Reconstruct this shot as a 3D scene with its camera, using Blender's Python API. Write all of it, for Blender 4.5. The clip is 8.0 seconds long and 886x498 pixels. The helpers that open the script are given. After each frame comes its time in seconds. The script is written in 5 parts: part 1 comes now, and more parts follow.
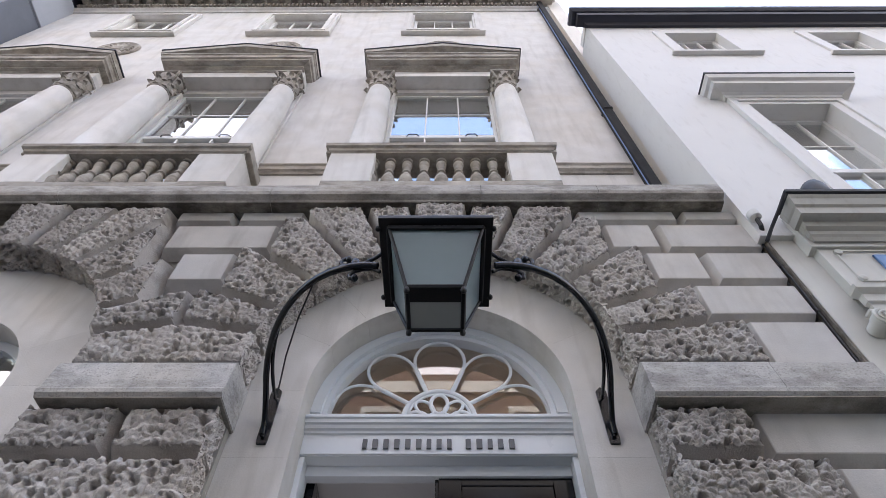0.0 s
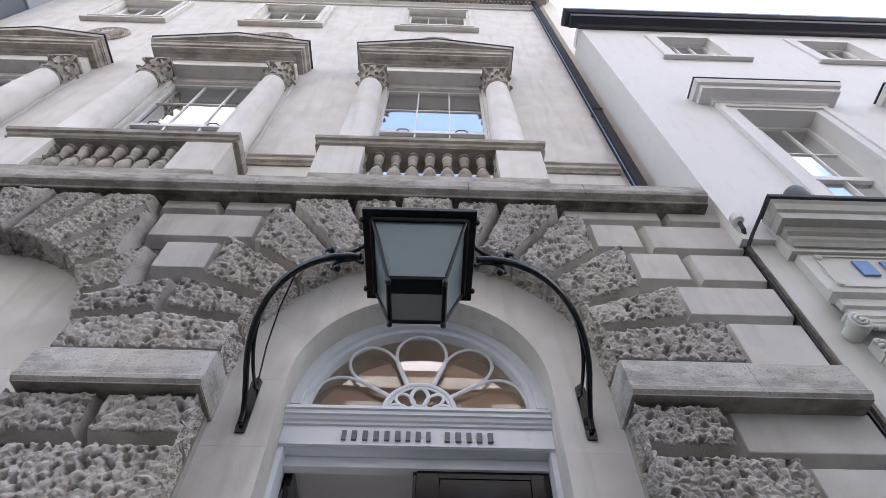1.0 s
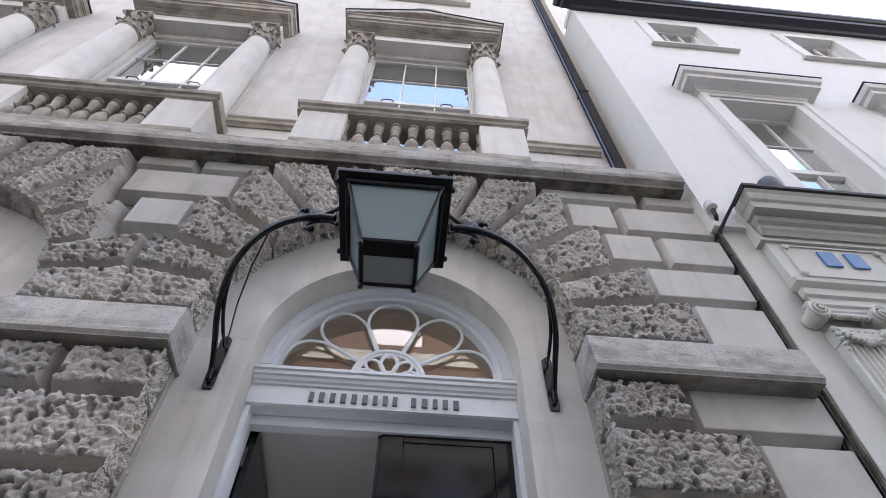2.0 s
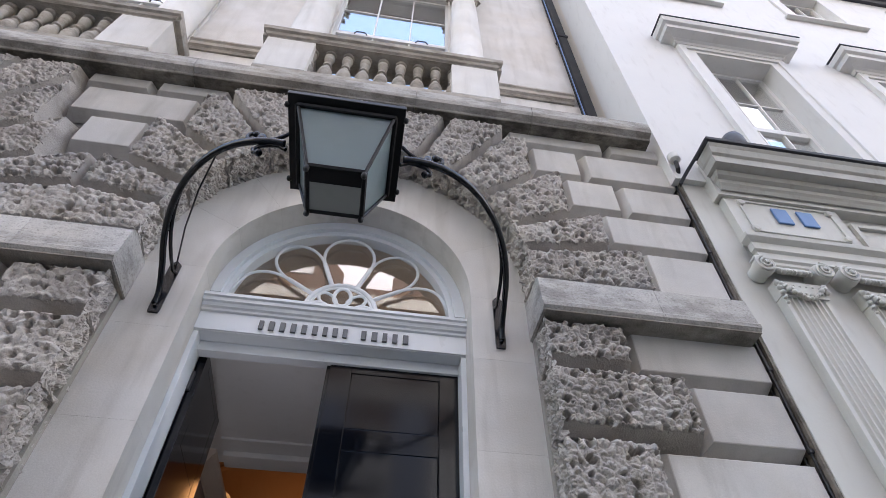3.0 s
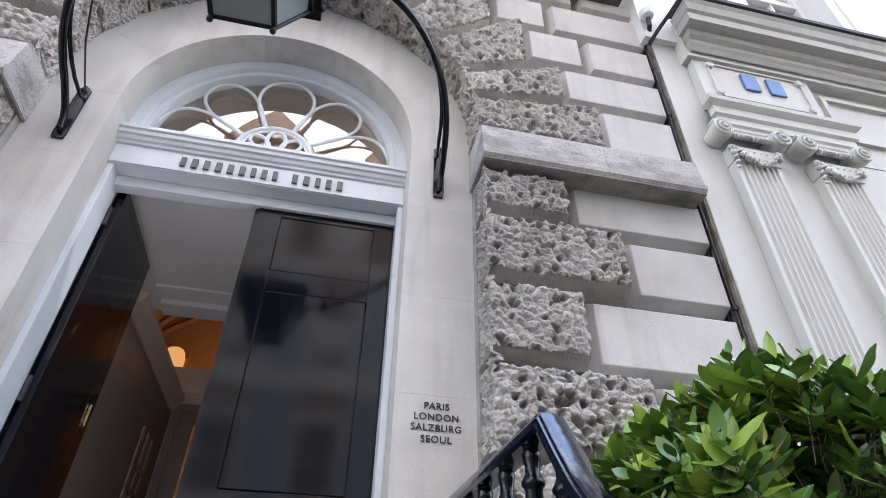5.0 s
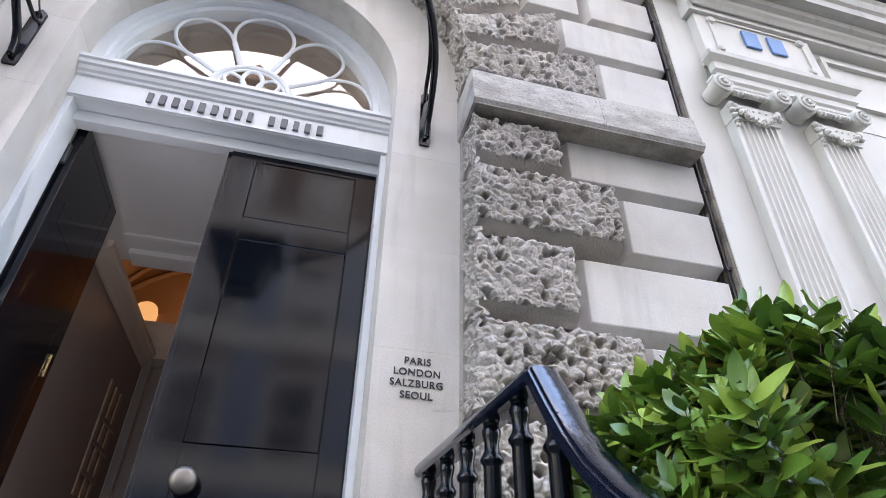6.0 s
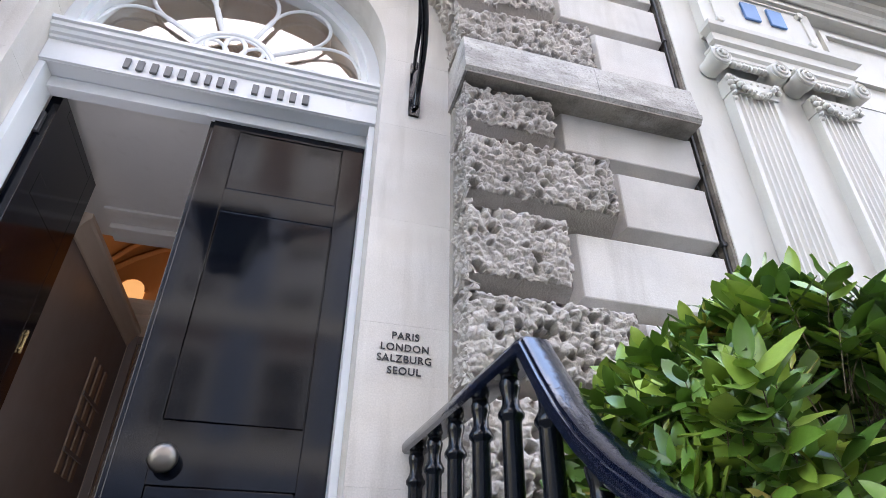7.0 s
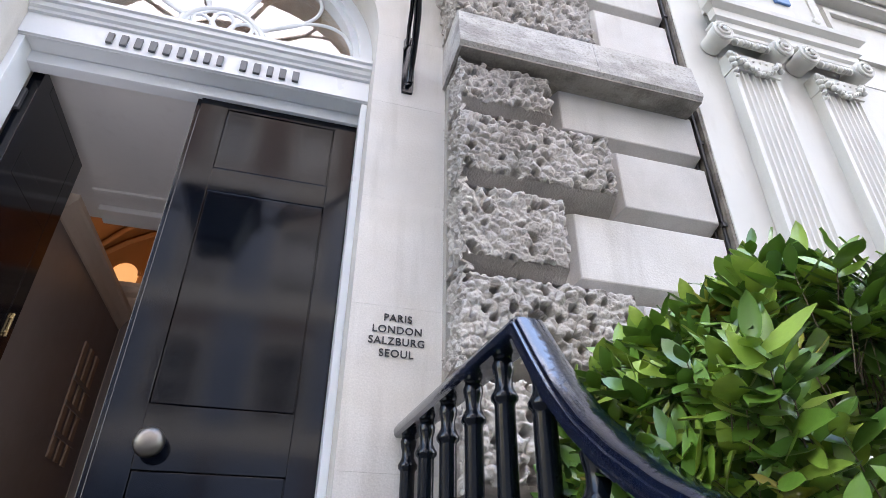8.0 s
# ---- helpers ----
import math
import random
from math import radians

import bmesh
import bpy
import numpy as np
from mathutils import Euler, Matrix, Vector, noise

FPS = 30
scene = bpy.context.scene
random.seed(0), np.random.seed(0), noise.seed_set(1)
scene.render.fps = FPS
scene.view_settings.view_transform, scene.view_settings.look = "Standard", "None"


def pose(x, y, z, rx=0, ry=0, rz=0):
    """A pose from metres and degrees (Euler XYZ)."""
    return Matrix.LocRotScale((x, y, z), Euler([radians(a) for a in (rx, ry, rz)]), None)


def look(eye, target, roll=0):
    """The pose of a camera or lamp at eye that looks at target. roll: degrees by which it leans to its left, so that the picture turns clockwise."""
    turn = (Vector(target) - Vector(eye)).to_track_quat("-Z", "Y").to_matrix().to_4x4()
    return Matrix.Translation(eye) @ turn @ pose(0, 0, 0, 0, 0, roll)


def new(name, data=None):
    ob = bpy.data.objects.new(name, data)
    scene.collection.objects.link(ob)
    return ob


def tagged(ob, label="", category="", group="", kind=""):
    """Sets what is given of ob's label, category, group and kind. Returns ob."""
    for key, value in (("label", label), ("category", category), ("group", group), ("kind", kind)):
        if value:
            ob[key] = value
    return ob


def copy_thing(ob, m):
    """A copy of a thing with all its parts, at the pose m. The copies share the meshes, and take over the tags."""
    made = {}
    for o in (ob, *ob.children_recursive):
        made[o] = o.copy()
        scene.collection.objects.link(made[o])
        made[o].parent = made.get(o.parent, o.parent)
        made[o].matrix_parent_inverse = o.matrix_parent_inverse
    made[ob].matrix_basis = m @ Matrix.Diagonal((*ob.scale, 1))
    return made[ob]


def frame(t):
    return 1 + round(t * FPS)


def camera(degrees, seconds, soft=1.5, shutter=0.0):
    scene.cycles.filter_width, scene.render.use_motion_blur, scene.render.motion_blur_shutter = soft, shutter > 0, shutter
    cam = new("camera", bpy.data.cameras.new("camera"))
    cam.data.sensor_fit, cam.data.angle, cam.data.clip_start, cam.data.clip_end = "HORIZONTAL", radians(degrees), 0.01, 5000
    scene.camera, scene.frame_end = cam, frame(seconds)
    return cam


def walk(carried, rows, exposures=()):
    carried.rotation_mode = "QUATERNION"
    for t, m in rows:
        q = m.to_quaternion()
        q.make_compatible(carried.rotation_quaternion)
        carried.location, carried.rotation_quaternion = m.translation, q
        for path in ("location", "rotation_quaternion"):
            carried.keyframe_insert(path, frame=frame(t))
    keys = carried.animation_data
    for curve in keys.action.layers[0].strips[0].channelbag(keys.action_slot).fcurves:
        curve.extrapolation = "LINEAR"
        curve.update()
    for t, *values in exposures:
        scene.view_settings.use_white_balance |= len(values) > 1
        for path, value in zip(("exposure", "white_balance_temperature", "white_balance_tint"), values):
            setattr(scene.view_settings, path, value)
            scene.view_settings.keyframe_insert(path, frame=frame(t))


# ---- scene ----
cam = camera(75.1, 8.0, soft=0.75)
PATH = [
    (0, (0.045, -2.646, 1.509), (0.035, -1.52, 3.162), 0.3),
    (0.5, (0.058, -2.645, 1.497), (0.063, -1.514, 3.147), 0.2),
    (1, (0.073, -2.635, 1.489), (0.101, -1.502, 3.137), 0.3),
    (2.5, (0.157, -2.578, 1.421), (0.303, -1.33, 2.976), 0.6),
    (3, (0.241, -2.556, 1.413), (0.438, -1.238, 2.904), 0.5),
    (3.5, (0.334, -2.55, 1.401), (0.569, -1.176, 2.835), 0.3),
    (4, (0.415, -2.506, 1.372), (0.679, -1.072, 2.741), 0.4),
    (4.5, (0.482, -2.427, 1.348), (0.766, -0.931, 2.644), 0.8),
    (5, (0.52, -2.314, 1.362), (0.843, -0.755, 2.572), 1.0),
    (6.5, (0.553, -2.103, 1.396), (0.979, -0.483, 2.489), 1.1),
    (7, (0.575, -2.07, 1.401), (1.014, -0.434, 2.465), 0.9),
    (7.5, (0.592, -2.04, 1.409), (1.044, -0.388, 2.441), 0.8),
    (8, (0.607, -2.015, 1.417), (1.062, -0.356, 2.436), 0.7),
]
walk(cam, [(t, look(eye, target, roll)) for t, eye, target, roll in PATH], [(0.0, 0.88, 6660, 22), (3.0, 1.10, 6660, 22), (5.0, 1.62, 6660, 22), (8.0, 1.95, 6660, 22)])

# ---- light ----
world = bpy.data.worlds.new("world")
scene.world = world
world.use_nodes = True
wn = world.node_tree
sky = wn.nodes.new("ShaderNodeTexSky")
sky.sky_type = "NISHITA"
sky.sun_disc = False
sky.sun_elevation = radians(43)
sky.sun_rotation = radians(15)
sky.air_density = 2.0
sky.dust_density = 2.0
# broken white cloud over blue sky
wtc = wn.nodes.new("ShaderNodeTexCoord")
wno = wn.nodes.new("ShaderNodeTexNoise")
wno.inputs["Scale"].default_value = 1.6
wno.inputs["Detail"].default_value = 7.0
wno.inputs["Roughness"].default_value = 0.6
wmp = wn.nodes.new("ShaderNodeMapping")
wmp.inputs["Location"].default_value = (0.13, 1.66, 2.24)
wn.links.new(wtc.outputs["Generated"], wmp.inputs["Vector"])
wn.links.new(wmp.outputs[0], wno.inputs["Vector"])
wra = wn.nodes.new("ShaderNodeValToRGB")
wra.color_ramp.elements[0].position = 0.48
wra.color_ramp.elements[0].color = (0.03, 0.03, 0.03, 1)
wra.color_ramp.elements[1].position = 0.59
wn.links.new(wno.outputs["Fac"], wra.inputs[0])
wmx = wn.nodes.new("ShaderNodeMix")
wmx.data_type = "RGBA"
wmx.inputs[7].default_value = (12.6, 12.8, 13.2, 1)
wn.links.new(wra.outputs[0], wmx.inputs[0])
wgain = wn.nodes.new("ShaderNodeMix")
wgain.data_type = "RGBA"
wgain.blend_type = "MULTIPLY"
wgain.clamp_result = False
wgain.inputs[0].default_value = 1.0
wgain.inputs[7].default_value = (1.8, 2.05, 2.3, 1)
wn.links.new(sky.outputs[0], wgain.inputs[6])
wn.links.new(wgain.outputs[2], wmx.inputs[6])
wn.links.new(wmx.outputs[2], wn.nodes["Background"].inputs[0])
wn.nodes["Background"].inputs[1].default_value = 0.15
sun_data = bpy.data.lights.new("sun", "SUN")
sun_data.energy = 2.0
sun_data.angle = radians(0.5)
sun_data.color = (1.0, 0.96, 0.91)
sun = new("sun", sun_data)
sun.matrix_world = look((3.8, 14.1, 13.6), (0, 0, 0))


# ---- materials ----
class Mat:
    """A small builder for node materials in object-space metres."""

    def __init__(self, name, rough=0.8, metal=0.0, spec=0.5):
        self.m = bpy.data.materials.new(name)
        self.m.use_nodes = True
        self.t = self.m.node_tree
        self.b = self.t.nodes["Principled BSDF"]
        self.b.inputs["Roughness"].default_value = rough
        self.b.inputs["Metallic"].default_value = metal
        self.b.inputs["Specular IOR Level"].default_value = spec
        g = self.t.nodes.new("ShaderNodeNewGeometry")
        self.pos = g.outputs["Position"]
        self.geo = g

    def node(self, kind, **kw):
        n = self.t.nodes.new(kind)
        for k, v in kw.items():
            setattr(n, k, v)
        return n

    def link(self, a, b):
        self.t.links.new(a, b)

    def noise(self, scale, detail=4.0, stretch=(1, 1, 1), rough=0.55):
        mp = self.node("ShaderNodeMapping")
        mp.inputs["Scale"].default_value = stretch
        self.link(self.pos, mp.inputs["Vector"])
        n = self.node("ShaderNodeTexNoise")
        n.inputs["Scale"].default_value = scale
        n.inputs["Detail"].default_value = detail
        n.inputs["Roughness"].default_value = rough
        self.link(mp.outputs[0], n.inputs["Vector"])
        return n.outputs["Fac"]

    def ramp(self, fac, stops):
        r = self.node("ShaderNodeValToRGB")
        el = r.color_ramp.elements
        while len(el) < len(stops):
            el.new(0.5)
        for e, (p, c) in zip(el, stops):
            e.position = p
            e.color = (*c, 1) if len(c) == 3 else c
        self.link(fac, r.inputs[0])
        return r.outputs[0]

    def mix(self, fac, a, b, mode="MIX"):
        n = self.node("ShaderNodeMix", data_type="RGBA", blend_type=mode)
        for sock, v in ((n.inputs[0], fac), (n.inputs[6], a), (n.inputs[7], b)):
            if isinstance(v, (int, float)):
                sock.default_value = v
            elif isinstance(v, tuple):
                sock.default_value = (*v, 1)
            else:
                self.link(v, sock)
        return n.outputs[2]

    def color(self, c):
        if isinstance(c, tuple):
            self.b.inputs["Base Color"].default_value = (*c, 1)
        else:
            self.link(c, self.b.inputs["Base Color"])
        return self

    def rand(self):
        return self.node("ShaderNodeObjectInfo").outputs["Random"]

    def bump(self, fac, strength=0.3, dist=0.005):
        n = self.node("ShaderNodeBump")
        n.inputs["Strength"].default_value = strength
        n.inputs["Distance"].default_value = dist
        self.link(fac, n.inputs["Height"])
        self.link(n.outputs[0], self.b.inputs["Normal"])
        return self

    def roughness(self, fac, lo, hi):
        n = self.node("ShaderNodeMapRange")
        n.inputs["To Min"].default_value = lo
        n.inputs["To Max"].default_value = hi
        self.link(fac, n.inputs["Value"])
        self.link(n.outputs[0], self.b.inputs["Roughness"])
        return self


def stone(name, light, dark, soot=0.0, pits=0.0, streak=0.35, var=0.14):
    m = Mat(name, 0.88, 0, 0.25)
    base = m.mix(m.ramp(m.noise(3.2, 6), [(0.32, (0, 0, 0)), (0.68, (1, 1, 1))]), dark, light)
    tone = m.ramp(m.rand(), [(0, (1 - var,) * 3), (1, (1 + var * 0.35,) * 3)])
    base = m.mix(1.0, base, tone, "MULTIPLY")
    # rain streaks and old dirt
    st = m.ramp(m.noise(9, 5, (1, 1, 0.12)), [(0.5, (1, 1, 1)), (0.78, (0.62, 0.6, 0.57))])
    base = m.mix(streak, base, st, "MULTIPLY")
    warm = m.ramp(m.noise(1.3, 4), [(0.45, (1, 1, 1)), (0.75, (1.0, 0.93, 0.82))])
    base = m.mix(0.5, base, warm, "MULTIPLY")
    if soot:
        s = m.ramp(m.noise(5.5, 8, (0.6, 1, 1.6), 0.7), [(0.5 - soot * 0.16, (1, 1, 1)), (0.66 - soot * 0.12, (0.22, 0.2, 0.18))])
        base = m.mix(min(1, soot + 0.2), base, s, "MULTIPLY")
    if pits:
        p = m.ramp(m.noise(70, 3, (1, 1, 1.4)), [(0.36, (0.35, 0.34, 0.32)), (0.44, (1, 1, 1))])
        base = m.mix(pits, base, p, "MULTIPLY")
    fine = m.noise(160, 4)
    base = m.mix(0.45, base, m.ramp(fine, [(0.3, (0.72, 0.72, 0.72)), (0.7, (1.08, 1.08, 1.08))]), "MULTIPLY")
    m.color(base)
    m.bump(m.noise(90 if not pits else 60, 6), (0.35 if not pits else 0.6) if soot != 0.1 else 0.85, (0.004 if not pits else 0.006) if soot != 0.1 else 0.007)
    return m.m


M_ASHLAR = stone("portland_ashlar", (0.60, 0.58, 0.55), (0.49, 0.47, 0.44), streak=0.5)
M_SURROUND = stone("smooth_surround_stone", (0.68, 0.658, 0.625), (0.58, 0.556, 0.52), streak=0.6, var=0.05)
M_UPPER = stone("upper_wall_stone", (0.77, 0.745, 0.71), (0.67, 0.643, 0.60), streak=0.4)
M_RUST = stone("vermiculated_stone", (0.57, 0.537, 0.50), (0.45, 0.415, 0.38), soot=0.1, streak=0.2)
M_JOINT = stone("joint_stone", (0.40, 0.38, 0.345), (0.30, 0.28, 0.25), streak=0.3)
M_LEDGE = stone("pitted_ledge_stone", (0.60, 0.58, 0.55), (0.49, 0.465, 0.43), soot=0.26, pits=0.45)
M_BAND = stone("sooty_band_stone", (0.60, 0.57, 0.53), (0.46, 0.43, 0.39), soot=0.34, pits=0.3)
# Soot and the band's underside shade together, put into one dark colour.
M_SOOT_SHADE = stone("sooty_shaded_soffit_stone", (0.30, 0.28, 0.24), (0.17, 0.155, 0.135), soot=0.6, pits=0.2)
# Grime plus painted shade: darker than M_LEDGE to deepen the ledge undersides.
M_SOFFIT = stone("grimy_shaded_ledge_soffit_stone", (0.42, 0.39, 0.35), (0.28, 0.255, 0.225), soot=0.35, pits=0.2)
M_WEATHER = stone("weathered_carved_stone", (0.52, 0.48, 0.42), (0.38, 0.345, 0.30), soot=0.3)


def paint(name, c, rough=0.5, var=0.05, bump=0.12, spec=0.5, dirt=0.15):
    m = Mat(name, rough, 0, spec)
    a = tuple(v * (1 - var) for v in c)
    col = m.mix(m.noise(2.5, 4), a, c)
    d = m.ramp(m.noise(14, 6, (1, 1, 0.25)), [(0.55, (1, 1, 1)), (0.8, (0.6, 0.57, 0.52))])
    m.color(m.mix(dirt, col, d, "MULTIPLY"))
    m.bump(m.noise(55, 4), bump, 0.003)
    m.roughness(m.noise(8, 3), rough * 0.8, min(1, rough * 1.2))
    return m.m


M_STUCCO = paint("white_painted_stucco", (0.71, 0.69, 0.655), 0.6, 0.08, 0.25, dirt=0.3)
M_CREAM = paint("cream_painted_stucco", (0.55, 0.537, 0.49), 0.55, 0.06, 0.2, dirt=0.3)
M_CORNICE = paint("grimy_cream_cornice_paint", (0.40, 0.385, 0.34), 0.6, 0.12, 0.25, dirt=0.6)
M_SIDE = paint("warm_cream_side_wall_paint", (0.74, 0.68, 0.58), 0.6, 0.08, 0.25, dirt=0.3)
M_WHITE = paint("white_gloss_paint", (0.67, 0.70, 0.725), 0.3, 0.02, 0.04, dirt=0.02)
M_SASH = paint("sash_white_paint", (0.72, 0.71, 0.68), 0.4, 0.03, 0.05)
M_BLACK = paint("black_gloss_door_paint", (0.002, 0.003, 0.006), 0.105, 0.1, 0.01, 0.36, 0.0)
M_IRON = paint("thick_black_iron_paint", (0.004, 0.008, 0.022), 0.14, 0.2, 0.22, 0.5, 0.0)
M_IRON.node_tree.nodes["Principled BSDF"].inputs["Coat Weight"].default_value = 1.0
M_IRON.node_tree.nodes["Principled BSDF"].inputs["Coat Roughness"].default_value = 0.05
M_IRON.node_tree.nodes["Principled BSDF"].inputs["Coat IOR"].default_value = 1.6
iron_b = M_IRON.node_tree.nodes["Principled BSDF"]
M_IRON.node_tree.links.new(iron_b.inputs["Normal"].links[0].from_socket, iron_b.inputs["Coat Normal"])
M_BRACKET = paint("black_bracket_paint", (0.004, 0.006, 0.010), 0.18, 0.2, 0.15, 0.35, 0.0)
M_LANTERN = paint("black_lantern_paint", (0.009, 0.009, 0.010), 0.4, 0.2, 0.15, 0.4, 0.0)
M_LEAD = paint("dark_lead", (0.055, 0.058, 0.066), 0.5, 0.3, 0.3)
M_GUTTER = paint("navy_black_gutter_paint", (0.02, 0.022, 0.035), 0.4, 0.2, 0.1)
M_LETTER = paint("grey_metal_letter", (0.11, 0.115, 0.12), 0.45, 0.1, 0.05)
M_TRAY = paint("grey_lantern_base", (0.40, 0.42, 0.395), 0.3, 0.1, 0.1)
M_PIPE = paint("dull_black_pipe", (0.045, 0.044, 0.044), 0.85, 0.3, 0.2, 0.2)
M_BLUE = paint("blue_painted_numeral", (0.09, 0.20, 0.42), 0.35, 0.1, 0.1)
M_CABLE = paint("dark_cable", (0.02, 0.02, 0.022), 0.5, 0.2, 0.1)
M_GAP = stone("sooty_gap_masonry", (0.25, 0.22, 0.185), (0.13, 0.115, 0.10), soot=0.4)
M_HALL = paint("grey_hall_plaster", (0.80, 0.795, 0.785), 0.7, 0.06, 0.1)
M_HALLWALL = paint("brown_hall_wall", (0.24, 0.195, 0.175), 0.6, 0.08, 0.1)
M_HALLTAN = paint("tan_plaster", (0.60, 0.49, 0.39), 0.7, 0.06, 0.1)
M_VAULT = paint("ochre_vault_plaster", (0.55, 0.35, 0.18), 0.7, 0.1, 0.1)
# Tan of a reflection on the hall wall, given as plain colour.
M_REFLECTED_BARS = paint("dull_tan_reflected_bars", (0.40, 0.27, 0.19), 0.6, 0.15, 0.1)
M_FLOOR = paint("pale_stone_floor", (0.50, 0.47, 0.43), 0.4, 0.3, 0.1)
M_PAVE = stone("york_stone_paving", (0.16, 0.152, 0.14), (0.11, 0.104, 0.095), soot=0.15)
M_ROAD = paint("asphalt", (0.05, 0.05, 0.052), 0.9, 0.3, 0.5)
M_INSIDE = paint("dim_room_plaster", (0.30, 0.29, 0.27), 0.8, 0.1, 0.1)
M_SLATE = paint("blue_grey_slate", (0.16, 0.175, 0.20), 0.6, 0.2, 0.3)
M_ROOFW = paint("pale_lead_roof", (0.40, 0.42, 0.45), 0.6, 0.1, 0.2)


def simple(name, c, rough, metal=0.0, spec=0.5):
    m = Mat(name, rough, metal, spec)
    m.color(c)
    m.bump(m.noise(40, 3), 0.05, 0.002)
    m.roughness(m.noise(25, 3), rough * 0.75, rough * 1.3)
    return m.m


M_NICKEL = simple("brushed_nickel", (0.22, 0.20, 0.175), 0.38, 1.0)
M_BRASS = simple("brass", (0.42, 0.32, 0.16), 0.35, 1.0)


def glass(name, tint=(1, 1, 1), rough=0.0, base=0.1):
    m = bpy.data.materials.new(name)
    m.use_nodes = True
    t = m.node_tree
    t.nodes.remove(t.nodes["Principled BSDF"])
    out = t.nodes["Material Output"]
    mixer = t.nodes.new("ShaderNodeMixShader")
    lw = t.nodes.new("ShaderNodeLayerWeight")
    lw.inputs["Blend"].default_value = 0.5
    gain = t.nodes.new("ShaderNodeMapRange")
    gain.inputs["From Min"].default_value = 0.2
    gain.inputs["To Min"].default_value = base
    gain.inputs["To Max"].default_value = 1.0
    t.links.new(lw.outputs["Facing"], gain.inputs["Value"])
    tr = t.nodes.new("ShaderNodeBsdfTransparent")
    tr.inputs[0].default_value = (*tint, 1)
    gl = t.nodes.new("ShaderNodeBsdfGlossy")
    gl.inputs["Roughness"].default_value = rough
    t.links.new(gain.outputs[0], mixer.inputs[0])
    t.links.new(tr.outputs[0], mixer.inputs[1])
    t.links.new(gl.outputs[0], mixer.inputs[2])
    t.links.new(mixer.outputs[0], out.inputs["Surface"])
    return m


M_GLASS = glass("window_glass", (0.86, 0.88, 0.88), base=0.22)
M_FANGLASS = glass("fanlight_glass", (0.90, 0.87, 0.83), base=0.09)
frost = Mat("frosted_lantern_glass", 0.28, 0, 0.9)
frost.color(frost.mix(frost.noise(6, 4), (0.235, 0.32, 0.34), (0.31, 0.405, 0.425)))
frost.b.inputs["Transmission Weight"].default_value = 0.35
frost.bump(frost.noise(9, 3, (1, 1, 3)), 0.15, 0.004)
M_FROST = frost.m

# Emissive glass for the lit arched window at the hall's end.
lunette_glow = Mat("warm_lunette_glow", 0.5)
lunette_glow.color((1.0, 0.7, 0.35))
lunette_glow.b.inputs["Emission Color"].default_value = (1.0, 0.55, 0.2, 1)
lunette_glow.b.inputs["Emission Strength"].default_value = 0.2
M_LUNETTE = lunette_glow.m


def leaf_material(name, a, b, c):
    m = Mat(name, 0.32, 0, 0.75)
    isl = m.geo.outputs["Random Per Island"]
    col = m.ramp(isl, [(0.0, a), (0.55, b), (1.0, c)])
    col = m.mix(0.35, col, m.ramp(m.noise(45, 3), [(0.3, (0.6, 0.6, 0.5)), (0.7, (1.1, 1.1, 0.9))]), "MULTIPLY")
    m.color(col)
    m.b.inputs["Transmission Weight"].default_value = 0.0
    m.b.inputs["Subsurface Weight"].default_value = 0.0
    m.bump(m.noise(80, 3), 0.2, 0.002)
    return m.m


M_LEAF = leaf_material("bay_leaf", (0.05, 0.125, 0.022), (0.14, 0.275, 0.036), (0.33, 0.45, 0.07))
M_LEAFYELLOW = leaf_material("curled_yellow_leaf", (0.22, 0.25, 0.03), (0.33, 0.36, 0.05), (0.42, 0.30, 0.08))
# Blue-grey lifted until the black door's reflection of these panels turned bluish.
M_OPPOSITE = paint("blue_grey_reflected_panel_paint", (0.17, 0.225, 0.32), 0.4, 0.2, 0.1)
M_BARK = paint("grey_bark", (0.16, 0.12, 0.08), 0.9, 0.3, 0.5)

bk = Mat("red_brick_facade", 0.85, 0, 0.3)
bt = bk.node("ShaderNodeTexBrick")
bmp = bk.node("ShaderNodeMapping")
bmp.inputs["Rotation"].default_value = (radians(90), 0, 0)
bk.link(bk.pos, bmp.inputs["Vector"])
bk.link(bmp.outputs[0], bt.inputs["Vector"])
bt.inputs["Scale"].default_value = 1.0
bt.inputs["Brick Width"].default_value = 0.225
bt.inputs["Row Height"].default_value = 0.075
bt.inputs["Mortar Size"].default_value = 0.008
bt.inputs["Color1"].default_value = (0.14, 0.07, 0.05, 1)
bt.inputs["Color2"].default_value = (0.11, 0.062, 0.047, 1)
bt.inputs["Mortar"].default_value = (0.28, 0.26, 0.23, 1)
bk.color(bt.outputs["Color"])
M_BRICK = bk.m


# ---- mesh helpers ----
def part(name, bm, material, parent=None, label="", smooth=None):
    me = bpy.data.meshes.new(name)
    bm.normal_update()
    bm.to_mesh(me)
    bm.free()
    me.materials.append(material)
    if smooth is not None:
        me.shade_smooth()
        if smooth < 180:
            me.set_sharp_from_angle(angle=radians(smooth))
    ob = new(name, me)
    ob.parent = parent
    if label:
        tagged(ob, label)
    return ob


def thing(name, label, category, group="", kind="", at=(0, 0, 0)):
    ob = new(name)
    ob.location = at
    return tagged(ob, label, category, group, kind)


